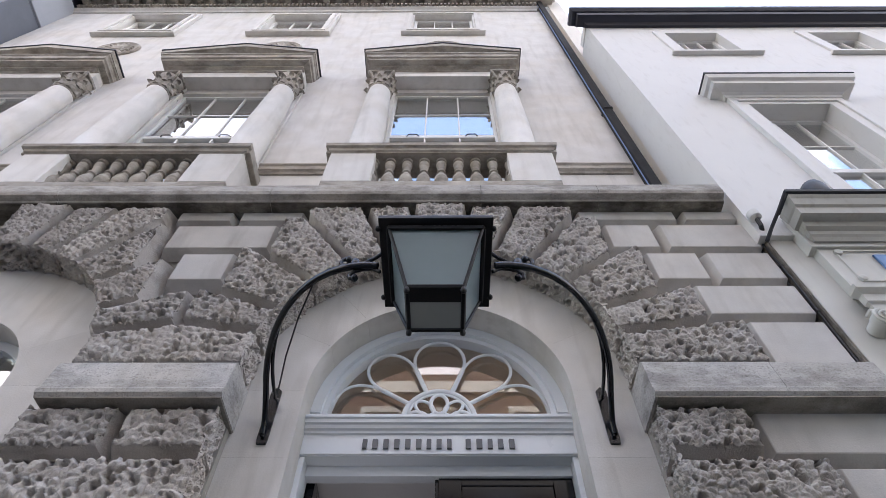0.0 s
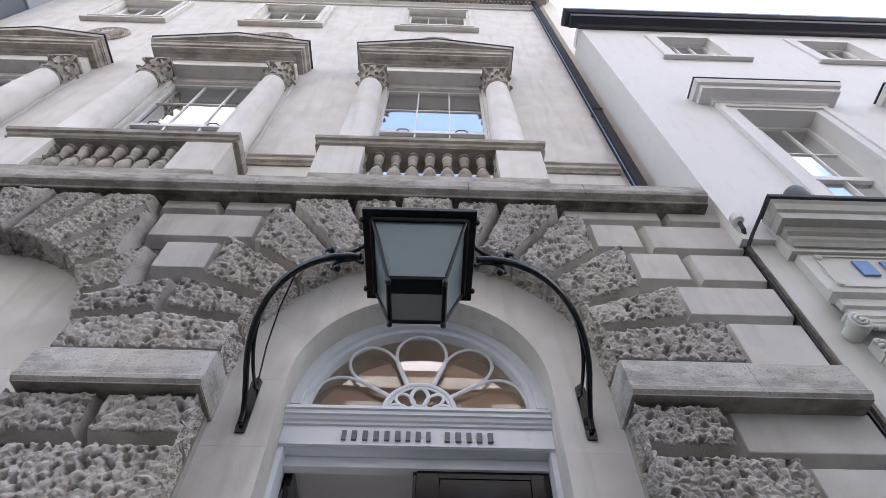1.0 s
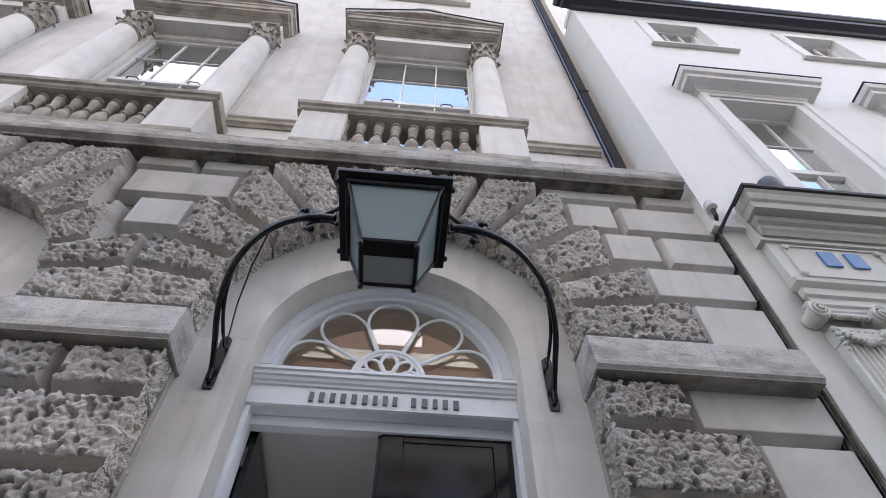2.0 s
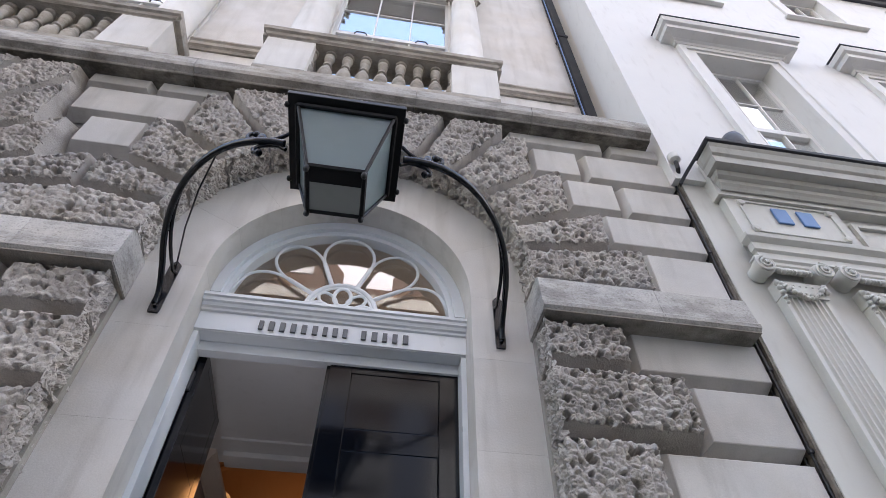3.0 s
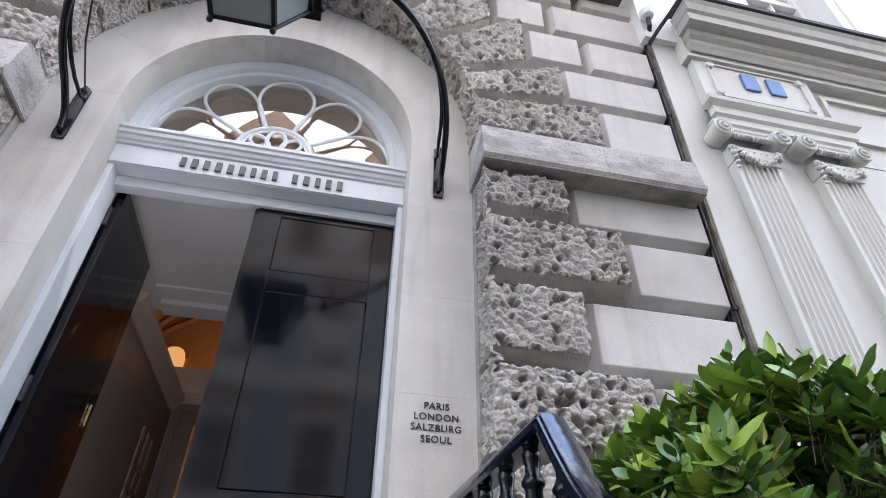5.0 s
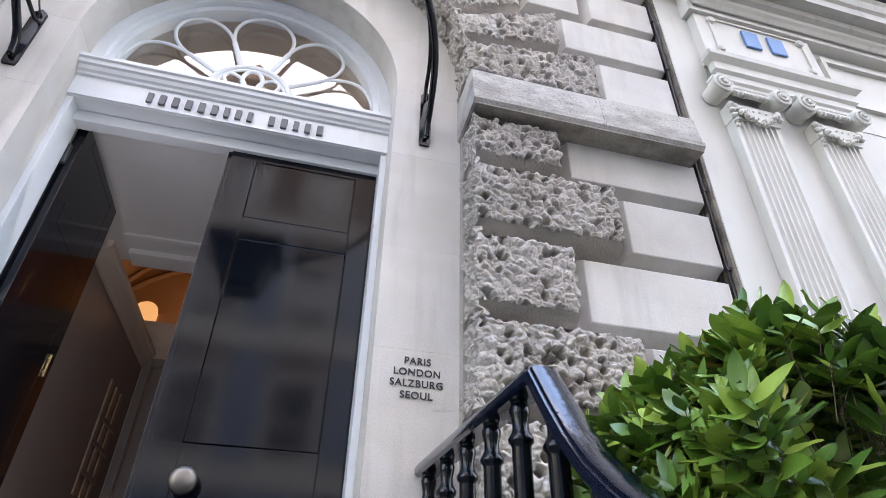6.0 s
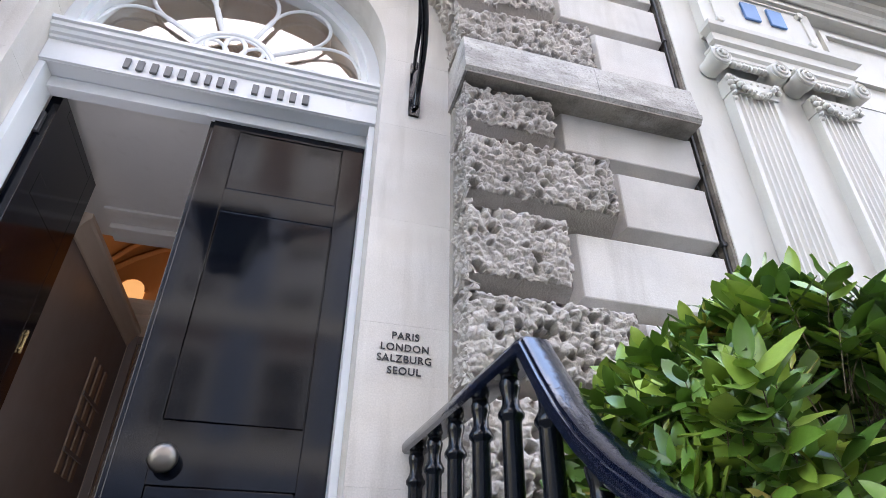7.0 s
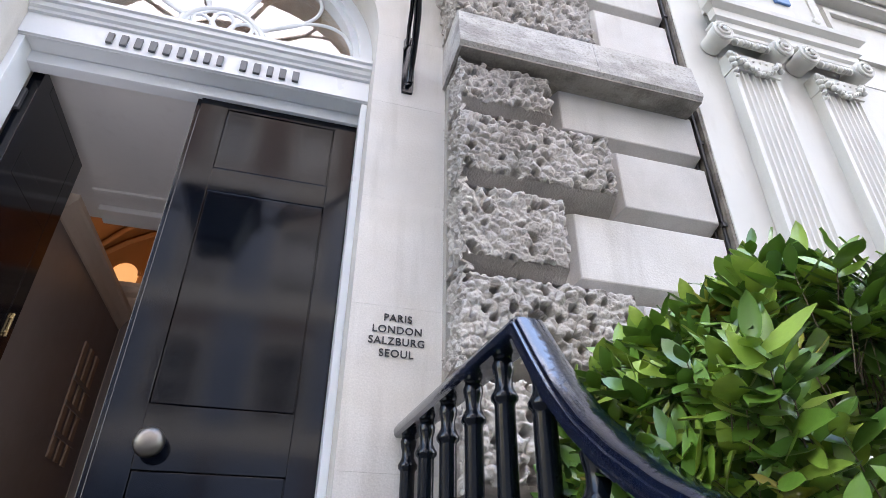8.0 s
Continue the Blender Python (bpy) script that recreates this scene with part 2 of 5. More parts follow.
def add_box(bm, x0, x1, y0, y1, z0, z1, bevel=0.0):
    r = bmesh.ops.create_cube(bm, size=1.0)
    vs = r["verts"]
    for v in vs:
        v.co = Vector((x0 + (v.co.x + 0.5) * (x1 - x0), y0 + (v.co.y + 0.5) * (y1 - y0), z0 + (v.co.z + 0.5) * (z1 - z0)))
    if bevel:
        es = list({e for v in vs for e in v.link_edges})
        bmesh.ops.bevel(bm, geom=es, offset=bevel, segments=2, affect="EDGES", profile=0.6)
    return bm


def box(x0, x1, y0, y1, z0, z1, bevel=0.0):
    return add_box(bmesh.new(), x0, x1, y0, y1, z0, z1, bevel)


def add_prism(bm, pts, axis, a0, a1):
    """Closed polygon pts in the two other axes (in xyz order), drawn out along axis from a0 to a1."""
    def put(p, a):
        if axis == "x":
            return (a, p[0], p[1])
        if axis == "y":
            return (p[0], a, p[1])
        return (p[0], p[1], a)
    lo = [bm.verts.new(put(p, a0)) for p in pts]
    hi = [bm.verts.new(put(p, a1)) for p in pts]
    n = len(pts)
    bm.faces.new(lo)
    bm.faces.new(list(reversed(hi)))
    for i in range(n):
        bm.faces.new((lo[i], hi[i], hi[(i + 1) % n], lo[(i + 1) % n]))
    bmesh.ops.recalc_face_normals(bm, faces=bm.faces)
    return bm


def prism(pts, axis, a0, a1):
    return add_prism(bmesh.new(), pts, axis, a0, a1)


def mitred(profile, x0, x1, back, z0, ends=(True, True), ret=1.0):
    """A moulding that runs along x with returns at its ends: profile is a list of (outward, up) from the wall plane y=back."""
    bm = bmesh.new()
    rows = []
    for o, u in profile:
        xa = x0 - (o * ret if ends[0] else 0)
        xb = x1 + (o if ends[1] else 0)
        rows.append([bm.verts.new(c) for c in ((xa, back, z0 + u), (xa, back - o, z0 + u), (xb, back - o, z0 + u), (xb, back, z0 + u))])
    for a, b in zip(rows, rows[1:]):
        for i in range(3):
            bm.faces.new((a[i], a[i + 1], b[i + 1], b[i]))
    bm.faces.new(rows[0])
    bm.faces.new(list(reversed(rows[-1])))
    for r0, r1 in zip(rows, rows[1:]):
        bm.faces.new((r0[3], r0[0], r1[0], r1[3]))
    bmesh.ops.remove_doubles(bm, verts=bm.verts, dist=1e-5)
    bmesh.ops.recalc_face_normals(bm, faces=bm.faces)
    return bm


def add_lathe(bm, profile, center, seg=20, squash=1.0):
    """profile: (radius, z) from bottom to top."""
    cx, cy, cz = center
    rings = []
    for r, z in profile:
        rings.append([bm.verts.new((cx + r * math.cos(2 * math.pi * i / seg), cy + squash * r * math.sin(2 * math.pi * i / seg), cz + z)) for i in range(seg)])
    for a, b in zip(rings, rings[1:]):
        for i in range(seg):
            bm.faces.new((a[i], a[(i + 1) % seg], b[(i + 1) % seg], b[i]))
    bm.faces.new(list(reversed(rings[0])))
    bm.faces.new(rings[-1])
    return bm


def lathe(profile, center=(0, 0, 0), seg=20):
    return add_lathe(bmesh.new(), profile, center, seg)


def add_tube(bm, pts, r, seg=8, flat=1.0, caps=True):
    """A tube through pts; r is a radius or a list of radii."""
    pts = [Vector(p) for p in pts]
    n = len(pts)
    rad = r if isinstance(r, (list, tuple)) else [r] * n
    rings = []
    side = None
    for i, p in enumerate(pts):
        d = (pts[min(i + 1, n - 1)] - pts[max(i - 1, 0)]).normalized()
        if side is None:
            side = d.cross(Vector((0, 0, 1)))
            if side.length < 0.1:
                side = d.cross(Vector((1, 0, 0)))
        side = (side - d * side.dot(d)).normalized()
        up = side.cross(d)
        rings.append([bm.verts.new(p + side * (rad[i] * math.cos(2 * math.pi * k / seg)) + up * (rad[i] * flat * math.sin(2 * math.pi * k / seg))) for k in range(seg)])
    for a, b in zip(rings, rings[1:]):
        for k in range(seg):
            bm.faces.new((a[k], a[(k + 1) % seg], b[(k + 1) % seg], b[k]))
    if caps:
        bm.faces.new(rings[0])
        bm.faces.new(list(reversed(rings[-1])))
    bmesh.ops.recalc_face_normals(bm, faces=bm.faces)
    return bm


def tube(pts, r, seg=8, flat=1.0):
    return add_tube(bmesh.new(), pts, r, seg, flat)


def wall_with_holes(x0, x1, z0, z1, y0, y1, holes):
    """A wall between y0 (front) and y1 (back) with rectangular holes (xa, xb, za, zb) through it, in strips."""
    bm = bmesh.new()
    xs = sorted({x0, x1, *[h[0] for h in holes], *[h[1] for h in holes]})
    zs = sorted({z0, z1, *[h[2] for h in holes], *[h[3] for h in holes]})
    xs = [x for x in xs if x0 <= x <= x1]
    zs = [z for z in zs if z0 <= z <= z1]

    def solid(i, j):
        if not (0 <= i < len(xs) - 1 and 0 <= j < len(zs) - 1):
            return False
        cx, cz = (xs[i] + xs[i + 1]) / 2, (zs[j] + zs[j + 1]) / 2
        return not any(h[0] < cx < h[1] and h[2] < cz < h[3] for h in holes)
    cache = {}

    def v(x, y, z):
        k = (round(x, 4), y, round(z, 4))
        if k not in cache:
            cache[k] = bm.verts.new((x, y, z))
        return cache[k]
    for i in range(len(xs) - 1):
        for j in range(len(zs) - 1):
            if not solid(i, j):
                continue
            a, b, c, d = xs[i], xs[i + 1], zs[j], zs[j + 1]
            bm.faces.new((v(a, y0, c), v(b, y0, c), v(b, y0, d), v(a, y0, d)))
            bm.faces.new((v(a, y1, c), v(a, y1, d), v(b, y1, d), v(b, y1, c)))
            for (di, dj, p, q) in ((-1, 0, (a, c), (a, d)), (1, 0, (b, d), (b, c)), (0, -1, (b, c), (a, c)), (0, 1, (a, d), (b, d))):
                if not solid(i + di, j + dj):
                    bm.faces.new((v(p[0], y0, p[1]), v(q[0], y0, q[1]), v(q[0], y1, q[1]), v(p[0], y1, p[1])))
    bmesh.ops.recalc_face_normals(bm, faces=bm.faces)
    return bm


# ---- fine noise for carved stone ----
def hash3(ix, iy, iz, k):
    n = (ix.astype(np.int64) * 73856093) ^ (iy.astype(np.int64) * 19349663) ^ (iz.astype(np.int64) * 83492791) ^ (k * 2654435)
    n = (n ^ (n >> 13)) * 1274126177
    n = n ^ (n >> 16)
    return (n & 0xFFFFFF).astype(float) / 0xFFFFFF


def cells(p, size, seed):
    """Distance to the nearest jittered point (in cells), the second nearest, and the nearest cell's random number."""
    q = p / size
    base = np.floor(q).astype(np.int64)
    f1 = np.full(len(p), 9.0)
    f2 = np.full(len(p), 9.0)
    rnd = np.zeros(len(p))
    for dx in (-1, 0, 1):
        for dy in (-1, 0, 1):
            for dz in (-1, 0, 1):
                c = base + np.array([dx, dy, dz])
                pt = np.stack([c[:, i] + 0.1 + 0.8 * hash3(c[:, 0], c[:, 1], c[:, 2], seed + i) for i in range(3)], 1)
                d = np.linalg.norm(q - pt, axis=1)
                near = d < f1
                f2 = np.where(near, f1, np.minimum(f2, d))
                rnd = np.where(near, hash3(c[:, 0], c[:, 1], c[:, 2], seed + 7), rnd)
                f1 = np.minimum(f1, d)
    return f1, f2, rnd


def vermiculate(p, seed, amp=1.0):
    """Height of worm-eaten stone at the points p, in metres: a lumpy skin riddled with round holes of several sizes."""
    warp = np.stack([np.sin(p[:, 1] * 41 + seed) + np.sin(p[:, 2] * 67 + 1.3), np.sin(p[:, 2] * 53 + seed) + np.sin(p[:, 0] * 71), np.sin(p[:, 0] * 47 + 2) + np.sin(p[:, 1] * 61)], 1) * 0.005
    q = p + warp
    t1, _, trnd = cells(q, 0.013, seed + 140)
    grit = np.clip(1 - t1, 0, 1) * (0.3 + 0.7 * trnd)
    s1, s2, srnd = cells(q, 0.023, seed + 40)
    lump = np.sqrt(np.clip((s2 - s1) / 0.6, 0, 1)) * (0.4 + 0.6 * srnd)
    f1, f2, rnd = cells(q, 0.046, seed)
    knob = np.sqrt(np.clip((f2 - f1) / 0.6, 0, 1)) * (0.45 + 0.55 * rnd)
    w2 = q + np.stack([lump, -lump, knob], 1) * 0.008
    g1, _, grnd = cells(w2, 0.060, seed + 80)
    size = 0.27 + 0.24 * grnd
    hole = np.clip((size - g1) / 0.20, 0, 1) * (grnd > 0.22)
    hole = hole * hole * (3 - 2 * hole)
    h = 0.032 * knob + 0.015 * lump + 0.006 * grit - 0.068 * hole - 0.019
    return h * amp


# ---- vermiculated block ----
def inside(poly, x, z):
    """Signed distance to a convex polygon (counter-clockwise in x, z): positive inside."""
    d = np.full(x.shape, 1e9)
    n = len(poly)
    for i in range(n):
        (ax, az), (bx, bz) = poly[i], poly[(i + 1) % n]
        l = math.hypot(bx - ax, bz - az)
        d = np.minimum(d, ((bx - ax) * (z - az) - (bz - az) * (x - ax)) / l)
    return d


def inset(poly, amounts):
    n = len(poly)
    lines = []
    for i in range(n):
        (ax, az), (bx, bz) = poly[i], poly[(i + 1) % n]
        l = math.hypot(bx - ax, bz - az)
        nx, nz = -(bz - az) / l, (bx - ax) / l
        d = amounts[i]
        lines.append(((ax + nx * d, az + nz * d), (bx - ax, bz - az)))
    out = []
    for i in range(n):
        (p, u), (q, w) = lines[i - 1], lines[i]
        det = u[0] * w[1] - u[1] * w[0]
        if abs(det) < 1e-9:
            out.append(q)
            continue
        s = ((q[0] - p[0]) * w[1] - (q[1] - p[1]) * w[0]) / det
        out.append((p[0] + u[0] * s, p[1] + u[1] * s))
    return out


def rough_block(poly, parent, front, base, bevel=0.045, rough_sides=(), step=0.011, seed=1, back=None, label=""):
    """A stone with a worm-eaten face. poly: its outline at the joint, counter-clockwise in (x, z). Sides named in
    rough_sides are carved too and run back square to the plane y=back; the others slope as smooth margins to y=base."""
    n = len(poly)
    face = inset(poly, [0.0 if i in rough_sides else bevel for i in range(n)])
    xs, zs = [p[0] for p in face], [p[1] for p in face]
    nx = max(3, int((max(xs) - min(xs)) / step))
    nz = max(3, int((max(zs) - min(zs)) / step))
    gx, gz = np.meshgrid(np.linspace(min(xs), max(xs), nx + 1), np.linspace(min(zs), max(zs), nz + 1), indexing="ij")
    d = inside(face, gx, gz)
    keep = d > -step * 0.75
    # pull the rim onto the outline
    px, pz = gx.copy(), gz.copy()
    for _ in range(3):
        for i in range(n):
            (ax, az), (bx, bz) = face[i], face[(i + 1) % n]
            l = math.hypot(bx - ax, bz - az)
            ex, ez = -(bz - az) / l, (bx - ax) / l
            s = (px - ax) * ex + (pz - az) * ez
            out = np.minimum(s, 0)
            px -= out * ex
            pz -= out * ez
    pts = np.stack([px.ravel(), np.full(px.size, front), pz.ravel()], 1)
    h = vermiculate(pts + seed * 3.7, seed)
    rim = np.clip(inside(face, px, pz).ravel() / 0.02, 0, 1)
    h = h * (0.75 + 0.25 * rim) - 0.010 * (1 - rim) ** 2
    pts[:, 1] -= h
    # ragged rim
    jig = np.clip(vermiculate(pts[:, [2, 0, 1]] + seed * 1.9, seed + 5), -0.010, 0.012) * (1 - rim)
    cx, cz = sum(xs) / n, sum(zs) / n
    away = np.stack([pts[:, 0] - cx, pts[:, 2] - cz], 1)
    away /= np.maximum(np.linalg.norm(away, axis=1), 1e-6)[:, None]
    pts[:, 0] += away[:, 0] * jig
    pts[:, 2] += away[:, 1] * jig
    verts = [tuple(p) for p in pts]
    faces = []
    W = nz + 1
    cellkeep = keep[:-1, :-1] & keep[1:, :-1] & keep[:-1, 1:] & keep[1:, 1:]
    idx = np.argwhere(cellkeep)
    edges = {}
    for i, j in idx:
        a, b, c, e = i * W + j, (i + 1) * W + j, (i + 1) * W + j + 1, i * W + j + 1
        faces.append((a, b, c, e))
        for u, v in ((a, b), (b, c), (c, e), (e, a)):
            if (v, u) in edges:
                del edges[(v, u)]
            else:
                edges[(u, v)] = 1
    nface = len(faces)
    # margins: from every rim edge back to the joint outline
    low = {}

    def nearest(px_, pz_):
        best = None
        for i in range(n):
            (ax, az), (bx, bz) = face[i], face[(i + 1) % n]
            l2 = (bx - ax) ** 2 + (bz - az) ** 2
            s = min(1, max(0, ((px_ - ax) * (bx - ax) + (pz_ - az) * (bz - az)) / l2))
            dd = math.hypot(px_ - ax - s * (bx - ax), pz_ - az - s * (bz - az))
            if best is None or dd < best[0]:
                best = (dd, i, s)
        return best

    fpx, fpz = px.ravel(), pz.ravel()
    for (u, v) in edges:
        for k in (u, v):
            if k in low:
                continue
            _, i, s = nearest(fpx[k], fpz[k])
            (ax, az), (bx, bz) = poly[i], poly[(i + 1) % n]
            if i not in rough_sides:
                (ax, az), (bx, bz) = face[i], face[(i + 1) % n]
            tx, tz = ax + s * (bx - ax), az + s * (bz - az)
            to = back if (i in rough_sides and back is not None) else base
            chain = [k]
            if i in rough_sides:
                m = max(4, int(abs(to - front) / step))
                for r in range(1, m + 1):
                    f = r / m
                    chain.append(("r", i, tx, front + (to - front) * f, tz, min(1.0, 0.25 + r * step / 0.03)))
            else:
                chain.append(("s", i, tx, front + 0.045, tz))
            low[k] = chain
    # carved sides get their own sheets
    newv = list(verts)

    def vert(t):
        newv.append(t)
        return len(newv) - 1
    side_pts = [c[2:5] for chain in low.values() for c in chain[1:] if c[0] == "r"]
    side_h = iter(vermiculate(np.array(side_pts) + seed * 3.7, seed)) if side_pts else iter(())
    built = {}
    for k, chain in low.items():
        ids = [k]
        for c in chain[1:]:
            _, i, tx, ty, tz = c[:5]
            if c[0] == "r":
                (ax, az), (bx, bz) = poly[i], poly[(i + 1) % n]
                l = math.hypot(bx - ax, bz - az)
                ox, oz = (bz - az) / l, -(bx - ax) / l
                hh = (float(next(side_h)) * 0.8 - 0.004) * c[5]
                ids.append(vert((tx + ox * hh, ty, tz + oz * hh)))
            else:
                ids.append(vert((tx, ty, tz)))
        built[k] = ids
    for (u, v) in edges:
        a, b = built[u], built[v]
        m = max(len(a), len(b))
        for r in range(m - 1):
            q = (a[min(r, len(a) - 1)], a[min(r + 1, len(a) - 1)], b[min(r + 1, len(b) - 1)], b[min(r, len(b) - 1)])
            q2 = []
            for t in q:
                if t not in q2:
                    q2.append(t)
            if len(q2) >= 3:
                faces.append(tuple(q2))
    # smooth chamfered margins behind the carved face
    for i in range(n):
        if i in rough_sides:
            continue
        j = (i + 1) % n
        f0, f1_ = face[i], face[j]
        p0, p1 = poly[i], poly[j]
        q = [vert((f0[0], front + 0.012, f0[1])), vert((f1_[0], front + 0.012, f1_[1])), vert((p1[0], base, p1[1])), vert((p0[0], base, p0[1]))]
        faces.append(tuple(q))
    used = sorted({i for f in faces for i in f})
    remap = {o: i for i, o in enumerate(used)}
    me = bpy.data.meshes.new("rusticated_block")
    me.from_pydata([newv[i] for i in used], [], [tuple(remap[i] for i in f) for f in faces])
    me.materials.append(M_RUST)
    for p_ in me.polygons:
        p_.use_smooth = p_.index < nface
    me.update()
    ob = new("rusticated_block", me)
    ob.parent = parent
    if label:
        tagged(ob, label)
    return ob


def smooth_block(x0, x1, z0, z1, parent, front=-0.168, base=-0.06, bevel=0.045, sides=(True, True)):
    """An ashlar block with chamfered margins between joints at x0, x1, z0, z1."""
    l = bevel if sides[0] else 0.0
    r = bevel if sides[1] else 0.0
    bm = bmesh.new()
    b = [bm.verts.new(c) for c in ((x0, base, z0), (x1, base, z0), (x1, base, z1), (x0, base, z1))]
    f = [bm.verts.new(c) for c in ((x0 + l, front, z0 + bevel), (x1 - r, front, z0 + bevel), (x1 - r, front, z1 - bevel), (x0 + l, front, z1 - bevel))]
    bm.faces.new(f)
    for i in range(4):
        bm.faces.new((b[i], b[(i + 1) % 4], f[(i + 1) % 4], f[i]))
    es = [e for e in bm.edges if all(v in f for v in e.verts)]
    bmesh.ops.bevel(bm, geom=es, offset=0.004, segments=1, affect="EDGES")
    bmesh.ops.recalc_face_normals(bm, faces=bm.faces)
    return part("ashlar_block", bm, M_ASHLAR, parent)


# ---- ground and street ----
LAND = 0.85
STREET = -13.5
ground = tagged(part("ground", box(-60, 60, -60, 60, -0.3, -0.12), M_ROAD), "dark asphalt roadway between the two house fronts", "ground", kind="structure")
pavement = tagged(part("pavement", box(-30, 30, -5.2, 0.1, -0.12, 0.0, 0.01), M_PAVE), "grey stone pavement with a low kerb", "pavement", kind="structure")
pavement_far = tagged(part("pavement_far", box(-30, 30, STREET, STREET + 2.6, -0.12, 0.0, 0.01), M_PAVE), "grey stone pavement across the street", "pavement", kind="structure")

# ---- the stone house: wall with its stones ----
wall_front = tagged(part("wall_front", wall_with_holes(-9.9, 2.41, 0, 5.69, -0.05, 0.33, [(-1.16, 1.16, 0, 5.15), (-3.28 - 1.13, -3.28 + 1.13, 0, 5.13)]), M_JOINT), "rusticated grey stone ground-floor wall", "wall", kind="structure")
CX2 = -3.28
ZC = 3.96


def wedge_box(a0, a1, zc, cx, r0, xr=None, zt=None, sign=1):
    """Voussoir outline: between angles a0 < a1 (degrees from upright) outside r0, cut at x=xr and z=zt."""
    def pt(a, r):
        return (math.sin(radians(a)) * r, math.cos(radians(a)) * r)
    poly = [pt(a0, r0), pt(a1, r0)]
    far = [pt(a1, 6), pt(a0, 6)]
    pts = poly + far

    def clip(pts, axis, lim):
        out = []
        for i in range(len(pts)):
            p, q = pts[i], pts[(i + 1) % len(pts)]
            pin, qin = p[axis] <= lim, q[axis] <= lim
            if pin:
                out.append(p)
            if pin != qin:
                f = (lim - p[axis]) / (q[axis] - p[axis])
                out.append((p[0] + f * (q[0] - p[0]), p[1] + f * (q[1] - p[1])))
        return out
    if xr is not None:
        pts = clip(pts, 0, xr)
    if zt is not None:
        pts = clip(pts, 1, zt - zc)
    pts = [(cx + sign * x, zc + z) for x, z in pts]
    # drop twins, turn counter-clockwise
    clean = []
    for p in pts:
        if not clean or math.hypot(p[0] - clean[-1][0], p[1] - clean[-1][1]) > 0.055:
            clean.append(p)
    if math.hypot(clean[0][0] - clean[-1][0], clean[0][1] - clean[-1][1]) < 0.055:
        clean.pop()
    area = sum(clean[i][0] * clean[(i + 1) % len(clean)][1] - clean[(i + 1) % len(clean)][0] * clean[i][1] for i in range(len(clean)))
    return clean if area > 0 else list(reversed(clean))


def inner_side(poly, cx, zc, r0):
    """The side of the outline that lies on the arch."""
    best = min(range(len(poly)), key=lambda i: abs(math.hypot(poly[i][0] - cx, poly[i][1] - zc) - r0) + abs(math.hypot(poly[(i + 1) % len(poly)][0] - cx, poly[(i + 1) % len(poly)][1] - zc) - r0))
    return (best,)


def rect(x0, x1, z0, z1):
    return [(x0, z0), (x1, z0), (x1, z1), (x0, z1)]


R_ARCH = 1.14
F_RUST, B_RUST = -0.245, -0.06
VOUSS = [(7.6, 20, None, 5.70), (20, 34.5, 1.11, 5.70), (34.5, 51, 1.29, 5.53), (51, 68, 1.515, 5.13), (68, 80, 1.74, 4.73)]
VOUSS_LEFT = VOUSS[:4] + [(68, 80, 1.66, 4.73)]
VOUSS_WINDOW = [(7.6, 20, None, 5.70), (20, 34.5, 1.06, 5.70), (34.5, 51, 1.11, 5.53), (51, 68, 1.30, 5.13), (68, 80, 1.62, 4.73)]
seed = 10
for cx, signs in ((0.0, (1, -1)), (CX2, (1,))):
    for s in signs:
        for a0, a1, xr, zt in (VOUSS_WINDOW if cx else VOUSS if s > 0 else VOUSS_LEFT):
            seed += 1
            poly = wedge_box(a0, a1, ZC, cx, R_ARCH, xr, zt, s)
            rough_block(poly, wall_front, F_RUST, B_RUST, 0.04, inner_side(poly, cx, ZC, R_ARCH), 0.0065, seed, back=0.0)
    key = wedge_box(-7.6, 7.6, ZC, cx, R_ARCH, None, 5.70)
    rough_block(key, wall_front, F_RUST - 0.03, B_RUST, 0.03, inner_side(key, cx, ZC, R_ARCH), 0.0075, seed + 300, back=0.0)
# the block above the ledge on each pier
rough_block([(1.14, 3.86), (1.95, 3.86), (1.95, 4.30), (1.123, 4.158)], wall_front, F_RUST, B_RUST, 0.04, (3,), 0.0065, 61, back=0.0)
rough_block([(-2.17, 3.86), (-1.14, 3.86), (-1.123, 4.158), (-1.645, 4.25), (-2.157, 4.158)], wall_front, F_RUST, B_RUST, 0.04, (1,), 0.0075, 62, back=0.0)
# below the ledge: long and short stones in turn
LOW = [3.59, 3.28, 2.875, 2.47, 2.065, 1.66, 1.255, 0.85]
for i in range(len(LOW) - 1):
    z1, z0 = LOW[i], LOW[i + 1]
    wide = i % 2 == 1
    xr = 1.925 if wide else 1.655
    rough_block(rect(1.165, xr, z0, z1), wall_front, F_RUST, B_RUST, 0.04, (3,), 0.0048 if i < 5 else 0.014, 70 + i, back=0.0)
    smooth_block(xr, 2.467, z0, z1 + (0.035 if i == 0 else 0), wall_front, sides=(True, False))
    if i < 5:
        if wide:
            rough_block(rect(-2.12, -1.165, z0, z1), wall_front, F_RUST, B_RUST, 0.04, (1,), 0.0075, 90 + i, back=0.0)
        else:
            rough_block(rect(-1.66, -1.165, z0, z1), wall_front, F_RUST, B_RUST, 0.04, (1,), 0.0075, 90 + i, back=0.0)
            rough_block(rect(-2.18, -1.66, z0, z1), wall_front, F_RUST, B_RUST, 0.04, (3,), 0.0075, 110 + i, back=0.0)
